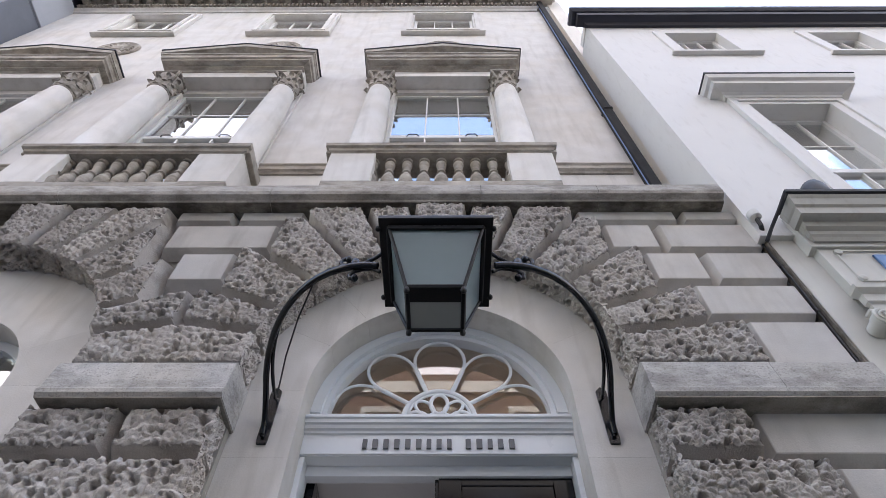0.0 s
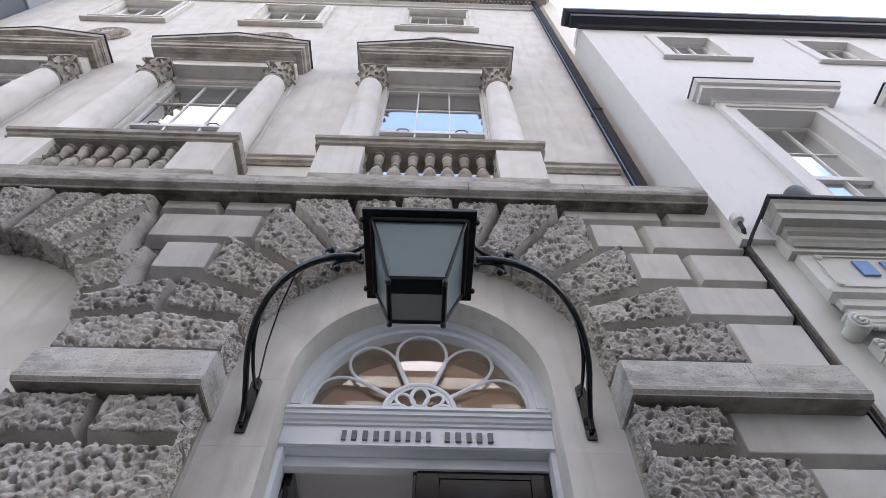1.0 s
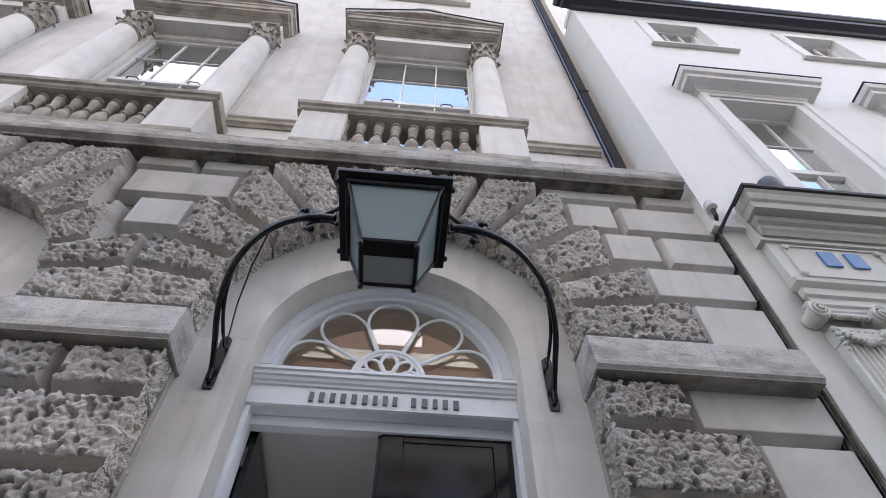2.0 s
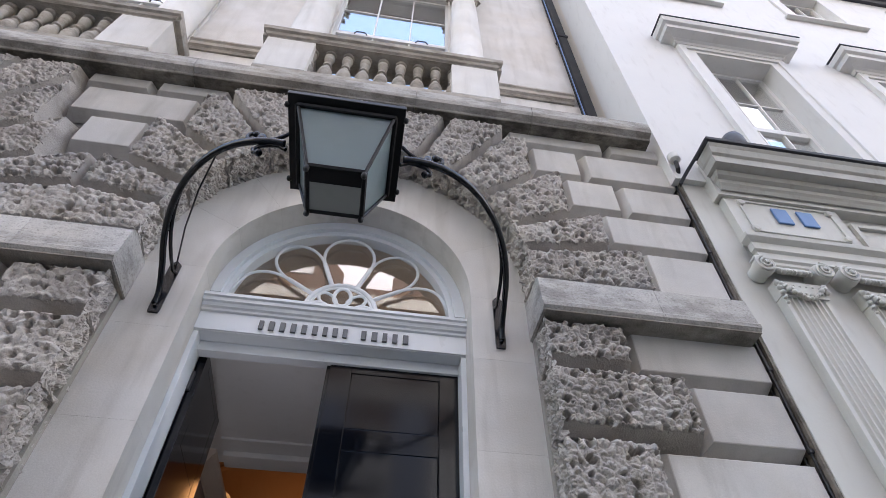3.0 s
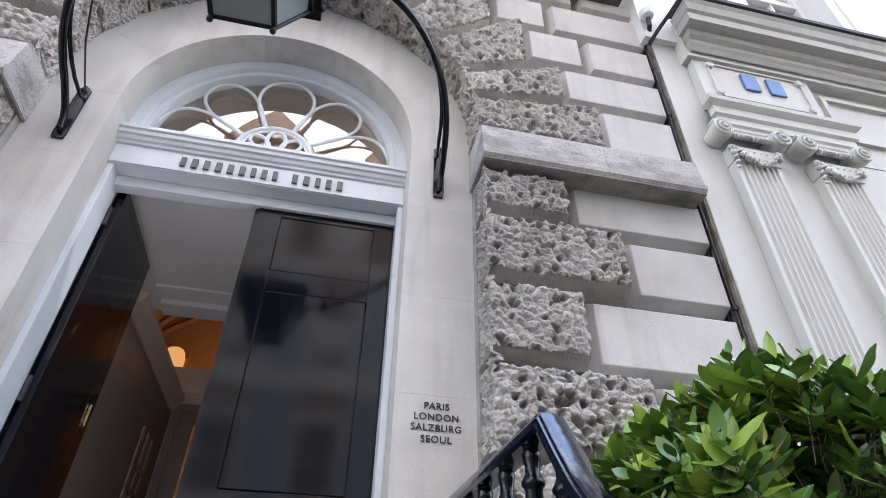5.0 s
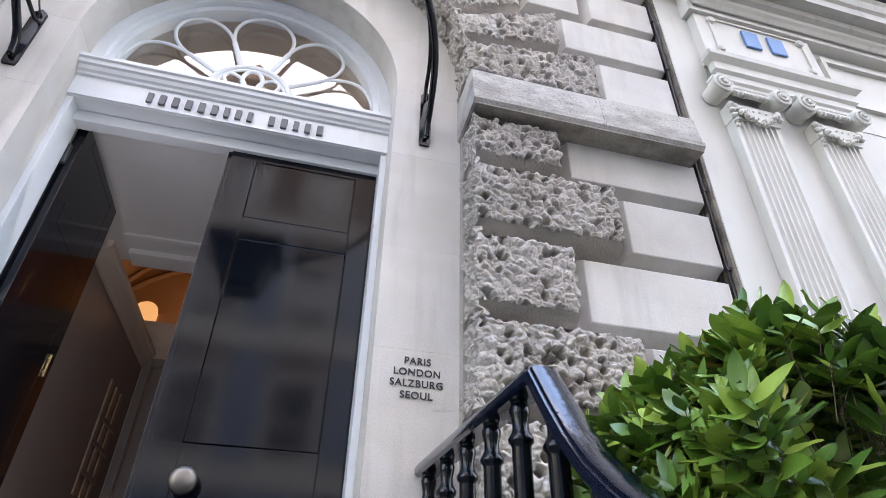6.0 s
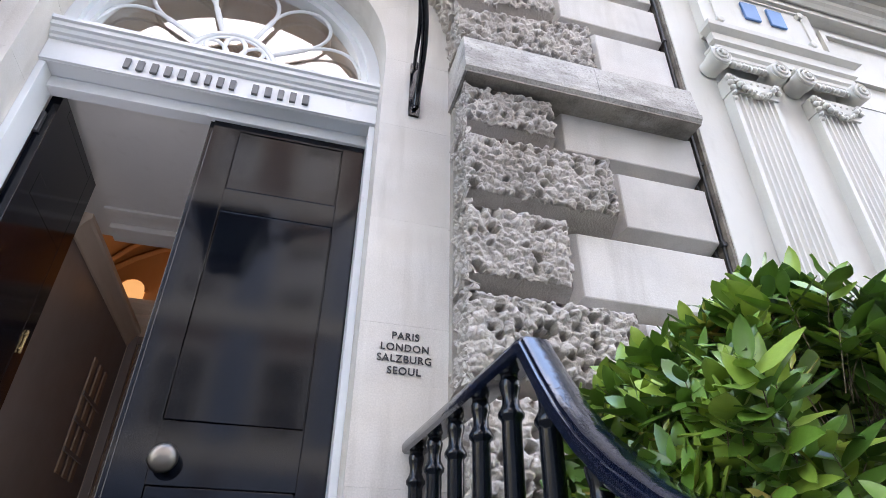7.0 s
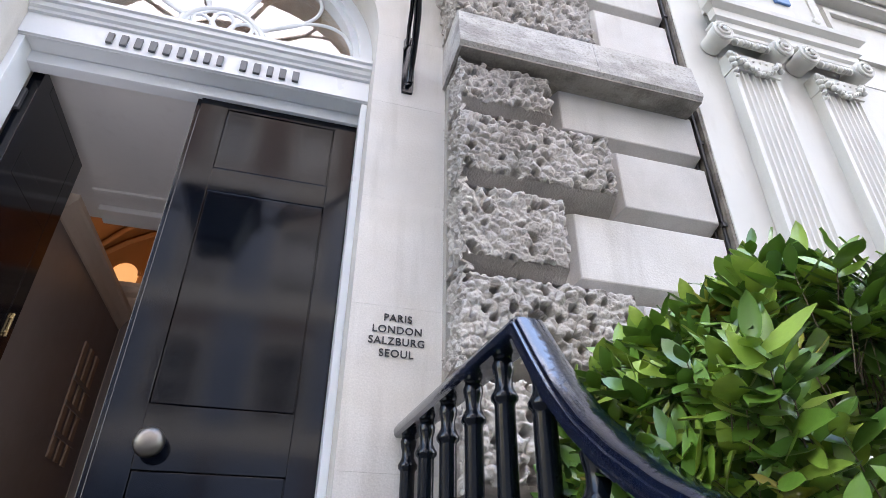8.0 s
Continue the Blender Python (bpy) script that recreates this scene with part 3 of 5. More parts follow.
# smooth stones of the upper courses
for x0, x1, z0, z1 in ((1.95, 2.46, 3.86, 4.35), (1.74, 2.44, 4.35, 4.73), (1.515, 1.965, 4.73, 5.13), (1.965, 2.44, 4.73, 5.13),
                       (1.29, 1.73, 5.13, 5.53), (1.73, 2.44, 5.13, 5.53), (1.11, 1.985, 5.53, 5.74), (1.985, 2.46, 5.53, 5.74),
                       (-1.98, -1.515, 4.73, 5.13), (-2.17, -1.29, 5.13, 5.53), (-1.70, -1.11, 5.53, 5.74), (-2.22, -1.70, 5.53, 5.74)):
    edge = 2.467 if x1 > 2.4 else x1
    smooth_block(x0, edge, z0, z1, wall_front, sides=(True, edge == x1))

# ledges and the band course
LEDGE = [(0.0, 0.0), (0.29, 0.0), (0.312, 0.02), (0.315, 0.045), (0.302, 0.06), (0.285, 0.255), (0.262, 0.28), (0.0, 0.285)]
for i, (x0, x1) in enumerate(((1.145, 2.445), (-2.14, -1.14))):
    cut = 1.86 if i == 0 else -1.66
    for xa, xb in ((x0, cut - 0.001), (cut + 0.001, x1)):
        part("ledge", mitred(LEDGE, xa, xb, 0.0, 3.58, (False, False)), M_LEDGE, wall_front, "pitted stone string ledge")
    # Thin sheet under the ledge; its colour carries grime and under-ledge shade.
    part("ledge_soffit", box(x0 + 0.012, x1 - 0.004, -0.298, 0.0, 3.571, 3.579, 0.002), M_SOFFIT, wall_front, "grimy underside of the ledge with shade painted into its colour")
band = [(0.0, 0.0), (0.27, 0.0), (0.275, 0.015), (0.325, 0.035), (0.335, 0.07), (0.328, 0.18), (0.295, 0.215), (0.0, 0.235)]
xs = [-9.9, -7.4, -4.9, -3.2, -1.42, 0.34, 1.32, 2.36]
for a, b in zip(xs, xs[1:]):
    part("band_stone", mitred(band, a + 0.002, b - 0.002, 0.0, 5.70, (False, False)), M_BAND, wall_front, "soot-blackened band course stone")
    # Dark sheet below the band: soot, with shade painted in as well.
    part("band_soffit", box(a + 0.002, b - 0.002, -0.266, 0.0, 5.691, 5.699, 0.002), M_SOOT_SHADE, wall_front, "sooty underside of the band, darkened further with painted shade")


# door surround of smooth stones with fine joints
def surround(cx, half, r_out, zc, z_low, depth, parent):
    g = 0.0006
    zs = [z_low, 1.75, 2.36, 2.86, 3.42, zc]
    for s in (-1, 1):
        for a, b in zip(zs, zs[1:]):
            x0, x1 = sorted((cx + s * half, cx + s * r_out))
            part("surround_stone", box(x0, x1, 0.0, depth, a + g / 2, b - g / 2, 0.0007), M_SURROUND, parent)
    joints = [-90, -62, -38, -13, 13, 38, 62, 90]
    for a0, a1 in zip(joints, joints[1:]):
        bm = bmesh.new()
        n = 8
        e = 0.025
        inner, outer = [], []
        for i in range(n + 1):
            a = radians(a0 + e + (a1 - a0 - 2 * e) * i / n)
            inner.append((cx + half * math.sin(a), zc + half * math.cos(a)))
            outer.append((cx + r_out * math.sin(a), zc + r_out * math.cos(a)))
        add_prism(bm, inner + list(reversed(outer)), "y", 0.0, depth)
        part("surround_stone", bm, M_SURROUND, parent, smooth=20)


door_surround = thing("wall_door_surround", "smooth pale stone surround with a round-headed doorway", "wall", kind="structure")
ZF = 3.89
surround(0.0, 0.80, 1.30, ZF, LAND, 0.40, door_surround)
win_surround = thing("wall_window_surround", "smooth pale stone surround of a round-headed window", "wall", kind="structure")
surround(CX2, 0.62, 1.30, 3.93, 0.9, 0.40, win_surround)

# round-headed window beside the door
window_1 = thing("window_1", "round-headed ground-floor sash window in a stone surround", "window", kind="structure")


def arch_ring(cx, zc, r0, r1, y0, y1, a0=-90, a1=90, n=28):
    inner = [(cx + r0 * math.sin(radians(a0 + (a1 - a0) * i / n)), zc + r0 * math.cos(radians(a0 + (a1 - a0) * i / n))) for i in range(n + 1)]
    outer = [(cx + r1 * math.sin(radians(a0 + (a1 - a0) * i / n)), zc + r1 * math.cos(radians(a0 + (a1 - a0) * i / n))) for i in range(n + 1)]
    return prism(inner + list(reversed(outer)), "y", y0, y1)


part("window_frame", arch_ring(CX2, 3.93, 0.55, 0.62, 0.2, 0.3), M_WHITE, window_1, smooth=30)
for s in (-1, 1):
    part("window_frame", box(*sorted((CX2 + s * 0.55, CX2 + s * 0.62)), 0.2, 0.3, 1.2, 3.93), M_WHITE, window_1)
part("transom", box(CX2 - 0.55, CX2 + 0.55, 0.18, 0.3, 3.87, 3.95, 0.01), M_WHITE, window_1)
for x in (-0.18, 0.18):
    part("glazing_bar", box(CX2 + x - 0.012, CX2 + x + 0.012, 0.22, 0.26, 1.2, 4.45), M_WHITE, window_1)
pane = part("pane", box(CX2 - 0.58, CX2 + 0.58, 0.262, 0.27, 1.2, 4.52), M_GLASS, window_1)
pane.visible_shadow = False
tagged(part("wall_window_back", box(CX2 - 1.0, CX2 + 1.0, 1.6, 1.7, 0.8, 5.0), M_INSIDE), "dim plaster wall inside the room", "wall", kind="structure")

# ---- doorway: transom, fanlight, leaves ----
door_frame = thing("door_frame", "white gloss-painted timber door frame with moulded transom", "door frame", kind="structure")
prof = [(0.0, 0.0), (0.03, 0.0), (0.05, 0.008), (0.05, 0.135), (0.062, 0.142), (0.066, 0.155), (0.078, 0.165), (0.085, 0.185), (0.098, 0.192), (0.10, 0.215), (0.112, 0.222), (0.112, 0.243), (0.0, 0.247)]
part("transom", mitred(prof, -0.7985, 0.7985, 0.235, 3.572, (False, False)), M_WHITE, door_frame)
part("transom_soffit", box(-0.79, 0.79, 0.288, 0.36, 3.505, 3.571, 0.004), M_WHITE, door_frame)
part("transom_board", box(-0.798, 0.798, 0.195, 0.36, 3.5735, 3.64), M_WHITE, door_frame)
for s in (-1, 1):
    part("jamb", box(*sorted((s * 0.768, s * 0.80)), 0.20, 0.36, LAND, 3.572, 0.004), M_WHITE, door_frame)
# name over the door, as plain bars
sign = thing("door_sign", "row of raised grey metal characters on the white transom", "sign")
widths = [0.045, 0.052, 0.052, 0.052, 0.052, 0.052, 0.045, 0.05, 0.045, 0.0, 0.05, 0.056, 0.047, 0.052, 0.054]
gap = (0.905 - sum(widths) - 0.04) / 14
x = -0.452
for w in widths:
    if w == 0:
        x += 0.04 + gap
        continue
    part("character_bar", box(x + w * 0.2, x + w * 0.8, 0.170, 0.1845, 3.607, 3.672, 0.003), M_LETTER, sign)
    x += w + gap

fanlight = thing("window_fanlight", "semicircular fanlight with white looped glazing bars", "fanlight", kind="structure")
FY = 0.27
part("outer_frame", arch_ring(0, ZF, 0.735, 0.80, 0.20, 0.32, n=40), M_WHITE, fanlight, smooth=30)
part("inner_frame", arch_ring(0, ZF, 0.70, 0.735, 0.235, 0.32, n=40), M_WHITE, fanlight, smooth=30)
part("bottom_rail", box(-0.79, 0.79, 0.21, 0.32, 3.82, ZF - 0.03, 0.006), M_WHITE, fanlight)
pane = part("pane", arch_ring(0, ZF, 0.001, 0.71, 0.312, 0.317, n=40), M_FANGLASS, fanlight)
pane.visible_shadow = False
HUB = ZF + 0.005


def fan_bar(pts, r=0.0075):
    return part("glazing_bar", tube(pts, r, 8, 1.5), M_WHITE, fanlight, smooth=60)


# petals: spokes that part into loops
R1, R2 = 0.44, 0.685
edges_a = [-90, -58, -21, 21, 58, 90]
for a in edges_a[1:-1]:
    d = Vector((math.sin(radians(a)), 0, math.cos(radians(a))))
    fan_bar([Vector((0, FY, HUB)) + d * r for r in (0.225, 0.33, R1)], 0.011)
for a0, a1 in zip(edges_a, edges_a[1:]):
    mid = (a0 + a1) / 2
    hw = (a1 - a0) / 2
    pts = []
    for i in range(25):
        u = -1 + 2 * i / 24
        ang = mid + hw * math.sin(u * math.pi / 2) * (1.0 - 0.12 * abs(math.cos(u * math.pi / 2)))
        r = R1 + (R2 - R1) * math.cos(u * math.pi / 2) ** 0.9 if abs(u) < 1 else R1
        if a0 == -90 and u < 0:
            r = max(r, 0.44 + 0.2 * (1 - abs(u)) ** 0.5)
        pts.append((math.sin(radians(ang)) * r, FY, HUB + math.cos(radians(ang)) * r))
    if a0 == -90:
        pts = [(-0.718, FY, HUB + 0.045), (-0.69, FY, HUB + 0.13)] + pts[13:]
    if a1 == 90:
        pts = pts[:12] + [(0.69, FY, HUB + 0.13), (0.718, FY, HUB + 0.045)]
    fan_bar(pts)
# hub: half ring with small loops
fan_bar([(0.225 * math.sin(radians(a)), FY, HUB + 0.225 * math.cos(radians(a))) for a in range(-90, 91, 9)], 0.012)
fan_bar([(0.20 * math.sin(radians(a)), FY, HUB + 0.20 * math.cos(radians(a))) for a in range(-90, 91, 9)], 0.006)
fan_bar([(0.055 * math.cos(radians(a)), FY - 0.004, HUB + 0.115 + 0.075 * math.sin(radians(a))) for a in range(0, 361, 20)], 0.009)
for s in (-1, 1):
    for tilt, rad, rx, rz in ((48, 0.125, 0.045, 0.07), (80, 0.135, 0.03, 0.055)):
        ca, sa = math.cos(radians(tilt)), math.sin(radians(tilt))
        loop = []
        for a in range(0, 361, 20):
            u, v = rx * math.cos(radians(a)), rad + rz * math.sin(radians(a))
            loop.append((s * (u * ca + v * sa), FY - 0.004, HUB - u * sa + v * ca))
        fan_bar(loop, 0.008)


def door_leaf(name, label):
    """A leaf 0.765 wide with its hinge edge at the origin and its free edge at -x; front at y=0."""
    leaf = thing(name, label, "door", kind="structure")
    H = 3.503 - LAND
    W = 0.768
    stiles = ((-W, -W + 0.13), (-0.112, 0.0))
    for a, b in stiles:
        part("stile", box(a, b, 0.0, 0.05, 0.01, H, 0.003), M_BLACK, leaf)
    rails = [(H - 0.055, H), (2.11, 2.235), (0.905, 1.135), (0.01, 0.22)]
    for a, b in rails:
        part("rail", box(-W + 0.13, -0.112, 0.0006, 0.05, a, b, 0.002), M_BLACK, leaf)
    part("backing_board", box(-W + 0.02, -0.02, 0.03, 0.049, 0.02, H - 0.01), M_BLACK, leaf)
    for a, b in ((2.235, H - 0.055), (1.135, 2.11), (0.22, 0.905)):
        part("panel", box(-W + 0.1345, -0.1165, 0.0025, 0.046, a + 0.004, b - 0.004, 0.0025), M_BLACK, leaf)
    return leaf


door_1 = door_leaf("door_1", "closed leaf of black gloss panelled double door")
door_1.matrix_basis = pose(0.768, 0.31, LAND + 0.012)
part("meeting_bead", box(-0.788, -0.768, 0.012, 0.06, 0.01, 2.653, 0.003), M_BLACK, door_1)
kb = bmesh.new()
add_lathe(kb, [(0.030, 0.0), (0.034, 0.006), (0.02, 0.014), (0.017, 0.035), (0.03, 0.045), (0.046, 0.055), (0.052, 0.068), (0.051, 0.082), (0.043, 0.094), (0.026, 0.102), (0.0005, 0.1045)], (0, 0, 0), 28)
bmesh.ops.rotate(kb, verts=kb.verts, cent=(0, 0, 0), matrix=Matrix.Rotation(radians(90), 3, "X"))
bmesh.ops.translate(kb, verts=kb.verts, vec=(-0.588, 0.0, 0.985))
part("door_knob", kb, M_NICKEL, door_1, "round brushed nickel knob", smooth=50)
door_2 = door_leaf("door_2", "open leaf of black gloss panelled double door")
door_2.matrix_basis = pose(-0.775, 0.387, LAND + 0.06, 0, 0, -88.4)
for z in (0.45, 1.4, 2.38):
    part("hinge", box(-0.01, 0.02, -0.015, 0.02, z, z + 0.12, 0.004), M_LEAD, door_2, "dark steel hinge")
bm = box(-0.692, -0.68, 0.0505, 0.064, 1.54, 1.66, 0.003)
add_box(bm, -0.702, -0.67, 0.0505, 0.06, 1.555, 1.568, 0.002)
add_box(bm, -0.702, -0.67, 0.0505, 0.06, 1.63, 1.643, 0.002)
part("bolt", bm, M_BRASS, door_2, "brass bolt")

# ---- entrance hall ----
hall_ceiling = tagged(part("ceiling_hall", box(-1.5, 1.5, 0.365, 1.89, 3.645, 3.80), M_HALL), "plain grey plaster hall ceiling", "ceiling", kind="structure")
part("panel_moulding", box(-0.79, 1.2, 1.70, 1.885, 3.60, 3.6445, 0.01), M_HALL, hall_ceiling)
part("ceiling_trim", box(-0.79, 1.2, 1.50, 1.56, 3.625, 3.6445, 0.006), M_HALL, hall_ceiling)
tagged(part("wall_hall_left", box(-1.0, -0.80, 0.40, 3.02, LAND, 3.40), M_HALLWALL), "brown-painted hall wall", "wall", kind="structure")
tagged(part("wall_hall_right", box(1.18, 1.55, 0.40, 4.6, LAND, 3.64), M_HALLWALL), "brown-painted hall wall", "wall", kind="structure")
tagged(part("wall_hall_back", wall_with_holes(-2.2, 1.55, LAND, 3.56, 3.02, 3.16, [(-0.72, 0.1, LAND, 3.27)]), M_HALLTAN), "tan plaster hall end wall with a doorway", "wall", kind="structure")
tagged(part("floor_hall", box(-2.2, 1.55, 0.345, 4.8, LAND - 0.3, LAND), M_FLOOR), "pale stone hall floor", "floor", kind="structure")
tagged(part("ceiling_behind_fanlight", box(-1.5, 1.5, 0.40, 1.9, 4.93, 5.03), M_HALLTAN), "tan plaster ceiling behind the fanlight", "ceiling", kind="structure")
tagged(part("wall_behind_fanlight", box(-2.2, 1.5, 1.9, 1.98, 3.80, 5.5), M_HALLTAN), "tan plaster wall above the lobby ceiling", "wall", kind="structure")
# moulded cornice along the hall walls
cornice_hall = thing("trim_hall_cornice", "tan moulded plaster cornice round the hall", "cornice", kind="structure")
part("cornice_run", prism([(-0.80, 3.25), (-0.785, 3.25), (-0.765, 3.30), (-0.735, 3.35), (-0.72, 3.36), (-0.72, 3.395), (-0.80, 3.405)], "y", 1.22, 3.0), M_HALLTAN, cornice_hall)
part("cornice_run", prism([(3.02, 3.44), (3.0, 3.45), (2.97, 3.50), (2.97, 3.53), (2.93, 3.56), (2.90, 3.60), (2.90, 3.64), (3.16, 3.65)], "x", -2.0, 1.18), M_HALLTAN, cornice_hall)
# ochre vault with ribs behind
vault = thing("ceiling_vault", "ochre-lit groin-vaulted hall ceiling with ribs", "ceiling", kind="structure")
VX, VR = -0.4, 1.8
bm = bmesh.new()
prevs = None
for i in range(25):
    a = math.pi * i / 24
    row = [bm.verts.new((VX - VR * math.cos(a), yy, 3.4 + 1.9 * math.sin(a))) for yy in (1.98, 4.6)]
    if prevs:
        bm.faces.new((prevs[0], prevs[1], row[1], row[0]))
    prevs = row
vm = part("vault_shell", bm, M_VAULT, vault, smooth=60)
vm.modifiers.new("thick", "SOLIDIFY").thickness = 0.06
part("end_wall", box(-2.2, 1.5, 4.6, 4.72, LAND, 5.4), M_VAULT, vault)
for yc in (2.0, 3.3):
    for sd in (-1, 1):
        part("rib", tube([(VX - (VR - 0.03) * math.cos(math.pi * i / 20), yc + 0.65 + sd * 0.65 * math.cos(math.pi * i / 20), 3.4 + 1.87 * math.sin(math.pi * i / 20)) for i in range(21)], 0.03, 6), M_VAULT, vault, smooth=60)
    part("rib", tube([(VX - (VR - 0.03) * math.cos(math.pi * i / 20), yc + 1.3, 3.4 + 1.87 * math.sin(math.pi * i / 20)) for i in range(21)], 0.04, 6), M_VAULT, vault, smooth=60)
# lit lunette window in the end wall, its light given as emission
lunette = thing("hall_lamp", "warm glowing arched window in the vaulted end wall", "lamp")
LX, LZ = -1.36, 4.45
part("lunette_glass", prism([(LX - 0.14, LZ - 0.14), (LX + 0.14, LZ - 0.14)] + [(LX + 0.14 * math.cos(math.pi * i / 12), LZ + 0.04 + 0.14 * math.sin(math.pi * i / 12)) for i in range(13)], "y", 4.575, 4.598), M_LUNETTE, lunette)
part("surround", arch_ring(LX, LZ + 0.04, 0.14, 0.18, 4.56, 4.6, n=14), M_VAULT, lunette, smooth=40)
part("sill", box(LX - 0.19, LX + 0.19, 4.54, 4.6, LZ - 0.18, LZ - 0.145, 0.006), M_VAULT, lunette)
lamp_d = bpy.data.lights.new("hall_glow", "POINT")
lamp_d.energy = 2.3
lamp_d.color = (1.0, 0.5, 0.18)
lamp_d.shadow_soft_size = 0.2
lamp_o = new("hall_glow", lamp_d)
lamp_o.location = (-0.3, 3.9, 4.2)
# daylight entering by the open leaf
for nm, cx_, cz_, sx_, sz_, e in (("door_daylight", -0.42, 2.35, 0.66, 2.1, 0.95),):
    ad = bpy.data.lights.new(nm, "AREA")
    ad.shape = "RECTANGLE"
    ad.size, ad.size_y = sx_, sz_
    ad.energy = e
    ad.color = (0.94, 0.97, 1.0)
    ao = new(nm, ad)
    ao.matrix_world = look((cx_, 0.45, cz_), (cx_, 1.45, cz_ + 0.35))
# inner door in the hall's end wall
inner_door = thing("door_inner", "glazed inner door in a brown-painted case", "door", kind="structure")
for x0, x1 in ((-0.786, -0.72), (0.1, 0.17)):
    part("architrave", box(x0, x1, 2.99, 3.019, LAND, 3.34, 0.008), M_HALLWALL, inner_door)
part("architrave", box(-0.72, 0.1, 2.991, 3.019, 3.27, 3.34, 0.008), M_HALLWALL, inner_door)
for x0, x1 in ((-0.712, -0.60), (-0.02, 0.092)):
    part("stile", box(x0, x1, 3.03, 3.07, LAND + 0.005, 3.262, 0.004), M_HALLWALL, inner_door)
for z0, z1 in ((3.17, 3.262), (2.25, 2.31), (LAND + 0.005, 1.6)):
    part("rail", box(-0.60, -0.02, 3.031, 3.069, z0, z1, 0.004), M_HALLWALL, inner_door)
# tan slats modelled in place of window bars reflected in the hall wall
rack = thing("wall_rack", "raised tan slats standing in for a reflection on the hall wall", "rack")
for y in (2.34, 2.50, 2.66):
    part("slat", box(-0.799, -0.785, y, y + 0.075, 2.12, 2.90, 0.004), M_REFLECTED_BARS, rack)
for z in (2.25, 2.45, 2.62):
    part("cross_rail", box(-0.785, -0.772, 2.31, 2.77, z, z + 0.03, 0.004), M_HALLWALL, rack)

# ---- bell panel on the reveal ----
bell = thing("entry_panel", "black entry panel with a keyhole on the door reveal", "intercom")
part("plate", box(-0.799, -0.785, -0.0, 0.105, 2.0, 2.38, 0.003), M_IRON, bell)
part("button", lathe([(0.012, 0.0), (0.012, 0.01), (0.001, 0.012)], (-0.795, 0.045, 2.2), 12), M_NICKEL, bell)
notice = thing("notice", "small blue and white notice on the white door jamb", "notice")
part("paper", box(-0.767, -0.7665, 0.12, 0.19, 1.95, 2.12), M_BLUE, notice)

# ---- name plate stone ----
plaque = thing("name_plate", "pale engraved stone panel with four lines of black capitals", "sign")
part("panel", box(0.835, 1.14, -0.0005, 0.0, 2.12, 2.345), M_SURROUND, plaque)


def lettering(text, x, z, size, y, parent):
    cu = bpy.data.curves.new("lettering", "FONT")
    cu.body = text
    cu.size = size
    cu.align_x = "CENTER"
    cu.extrude = 0.0012
    cu.space_character = 1.12
    cu.offset = 0.0006
    tmp = bpy.data.objects.new("lettering", cu)
    scene.collection.objects.link(tmp)
    dg = bpy.context.evaluated_depsgraph_get()
    me = bpy.data.meshes.new_from_object(tmp.evaluated_get(dg))
    bpy.data.objects.remove(tmp)
    me.materials.clear()
    me.materials.append(M_CABLE)
    ob = new("lettering", me)
    ob.parent = parent
    ob.matrix_basis = pose(x, y, z, 90, 0, 0)
    return ob


for word, z in (("PARIS", 2.298), ("LONDON", 2.250), ("SALZBURG", 2.204), ("SEOUL", 2.156)):
    lettering(word, 0.983, z, 0.041, -0.0045, plaque)


# ---- lantern over the door on its two brackets ----
lantern = thing("door_lantern", "black iron lantern with frosted glass carried over the doorway", "lantern")
LB, LT, LY = 0.118, 0.215, -1.045
ZB, ZT = 3.405, 3.725
part("top_plate", box(-0.26, 0.26, LY - 0.26, LY + 0.26, ZT, ZT + 0.025, 0.004), M_LANTERN, lantern)
part("roof", lathe([(0.25, 0.0), (0.25, 0.008), (0.2, 0.02), (0.08, 0.04), (0.06, 0.045), (0.004, 0.05)], (0, LY, ZT + 0.025), 4), M_LANTERN, lantern)
corner_b = [(-LB, LY - LB), (LB, LY - LB), (LB, LY + LB), (-LB, LY + LB)]
corner_t = [(-LT, LY - LT), (LT, LY - LT), (LT, LY + LT), (-LT, LY + LT)]
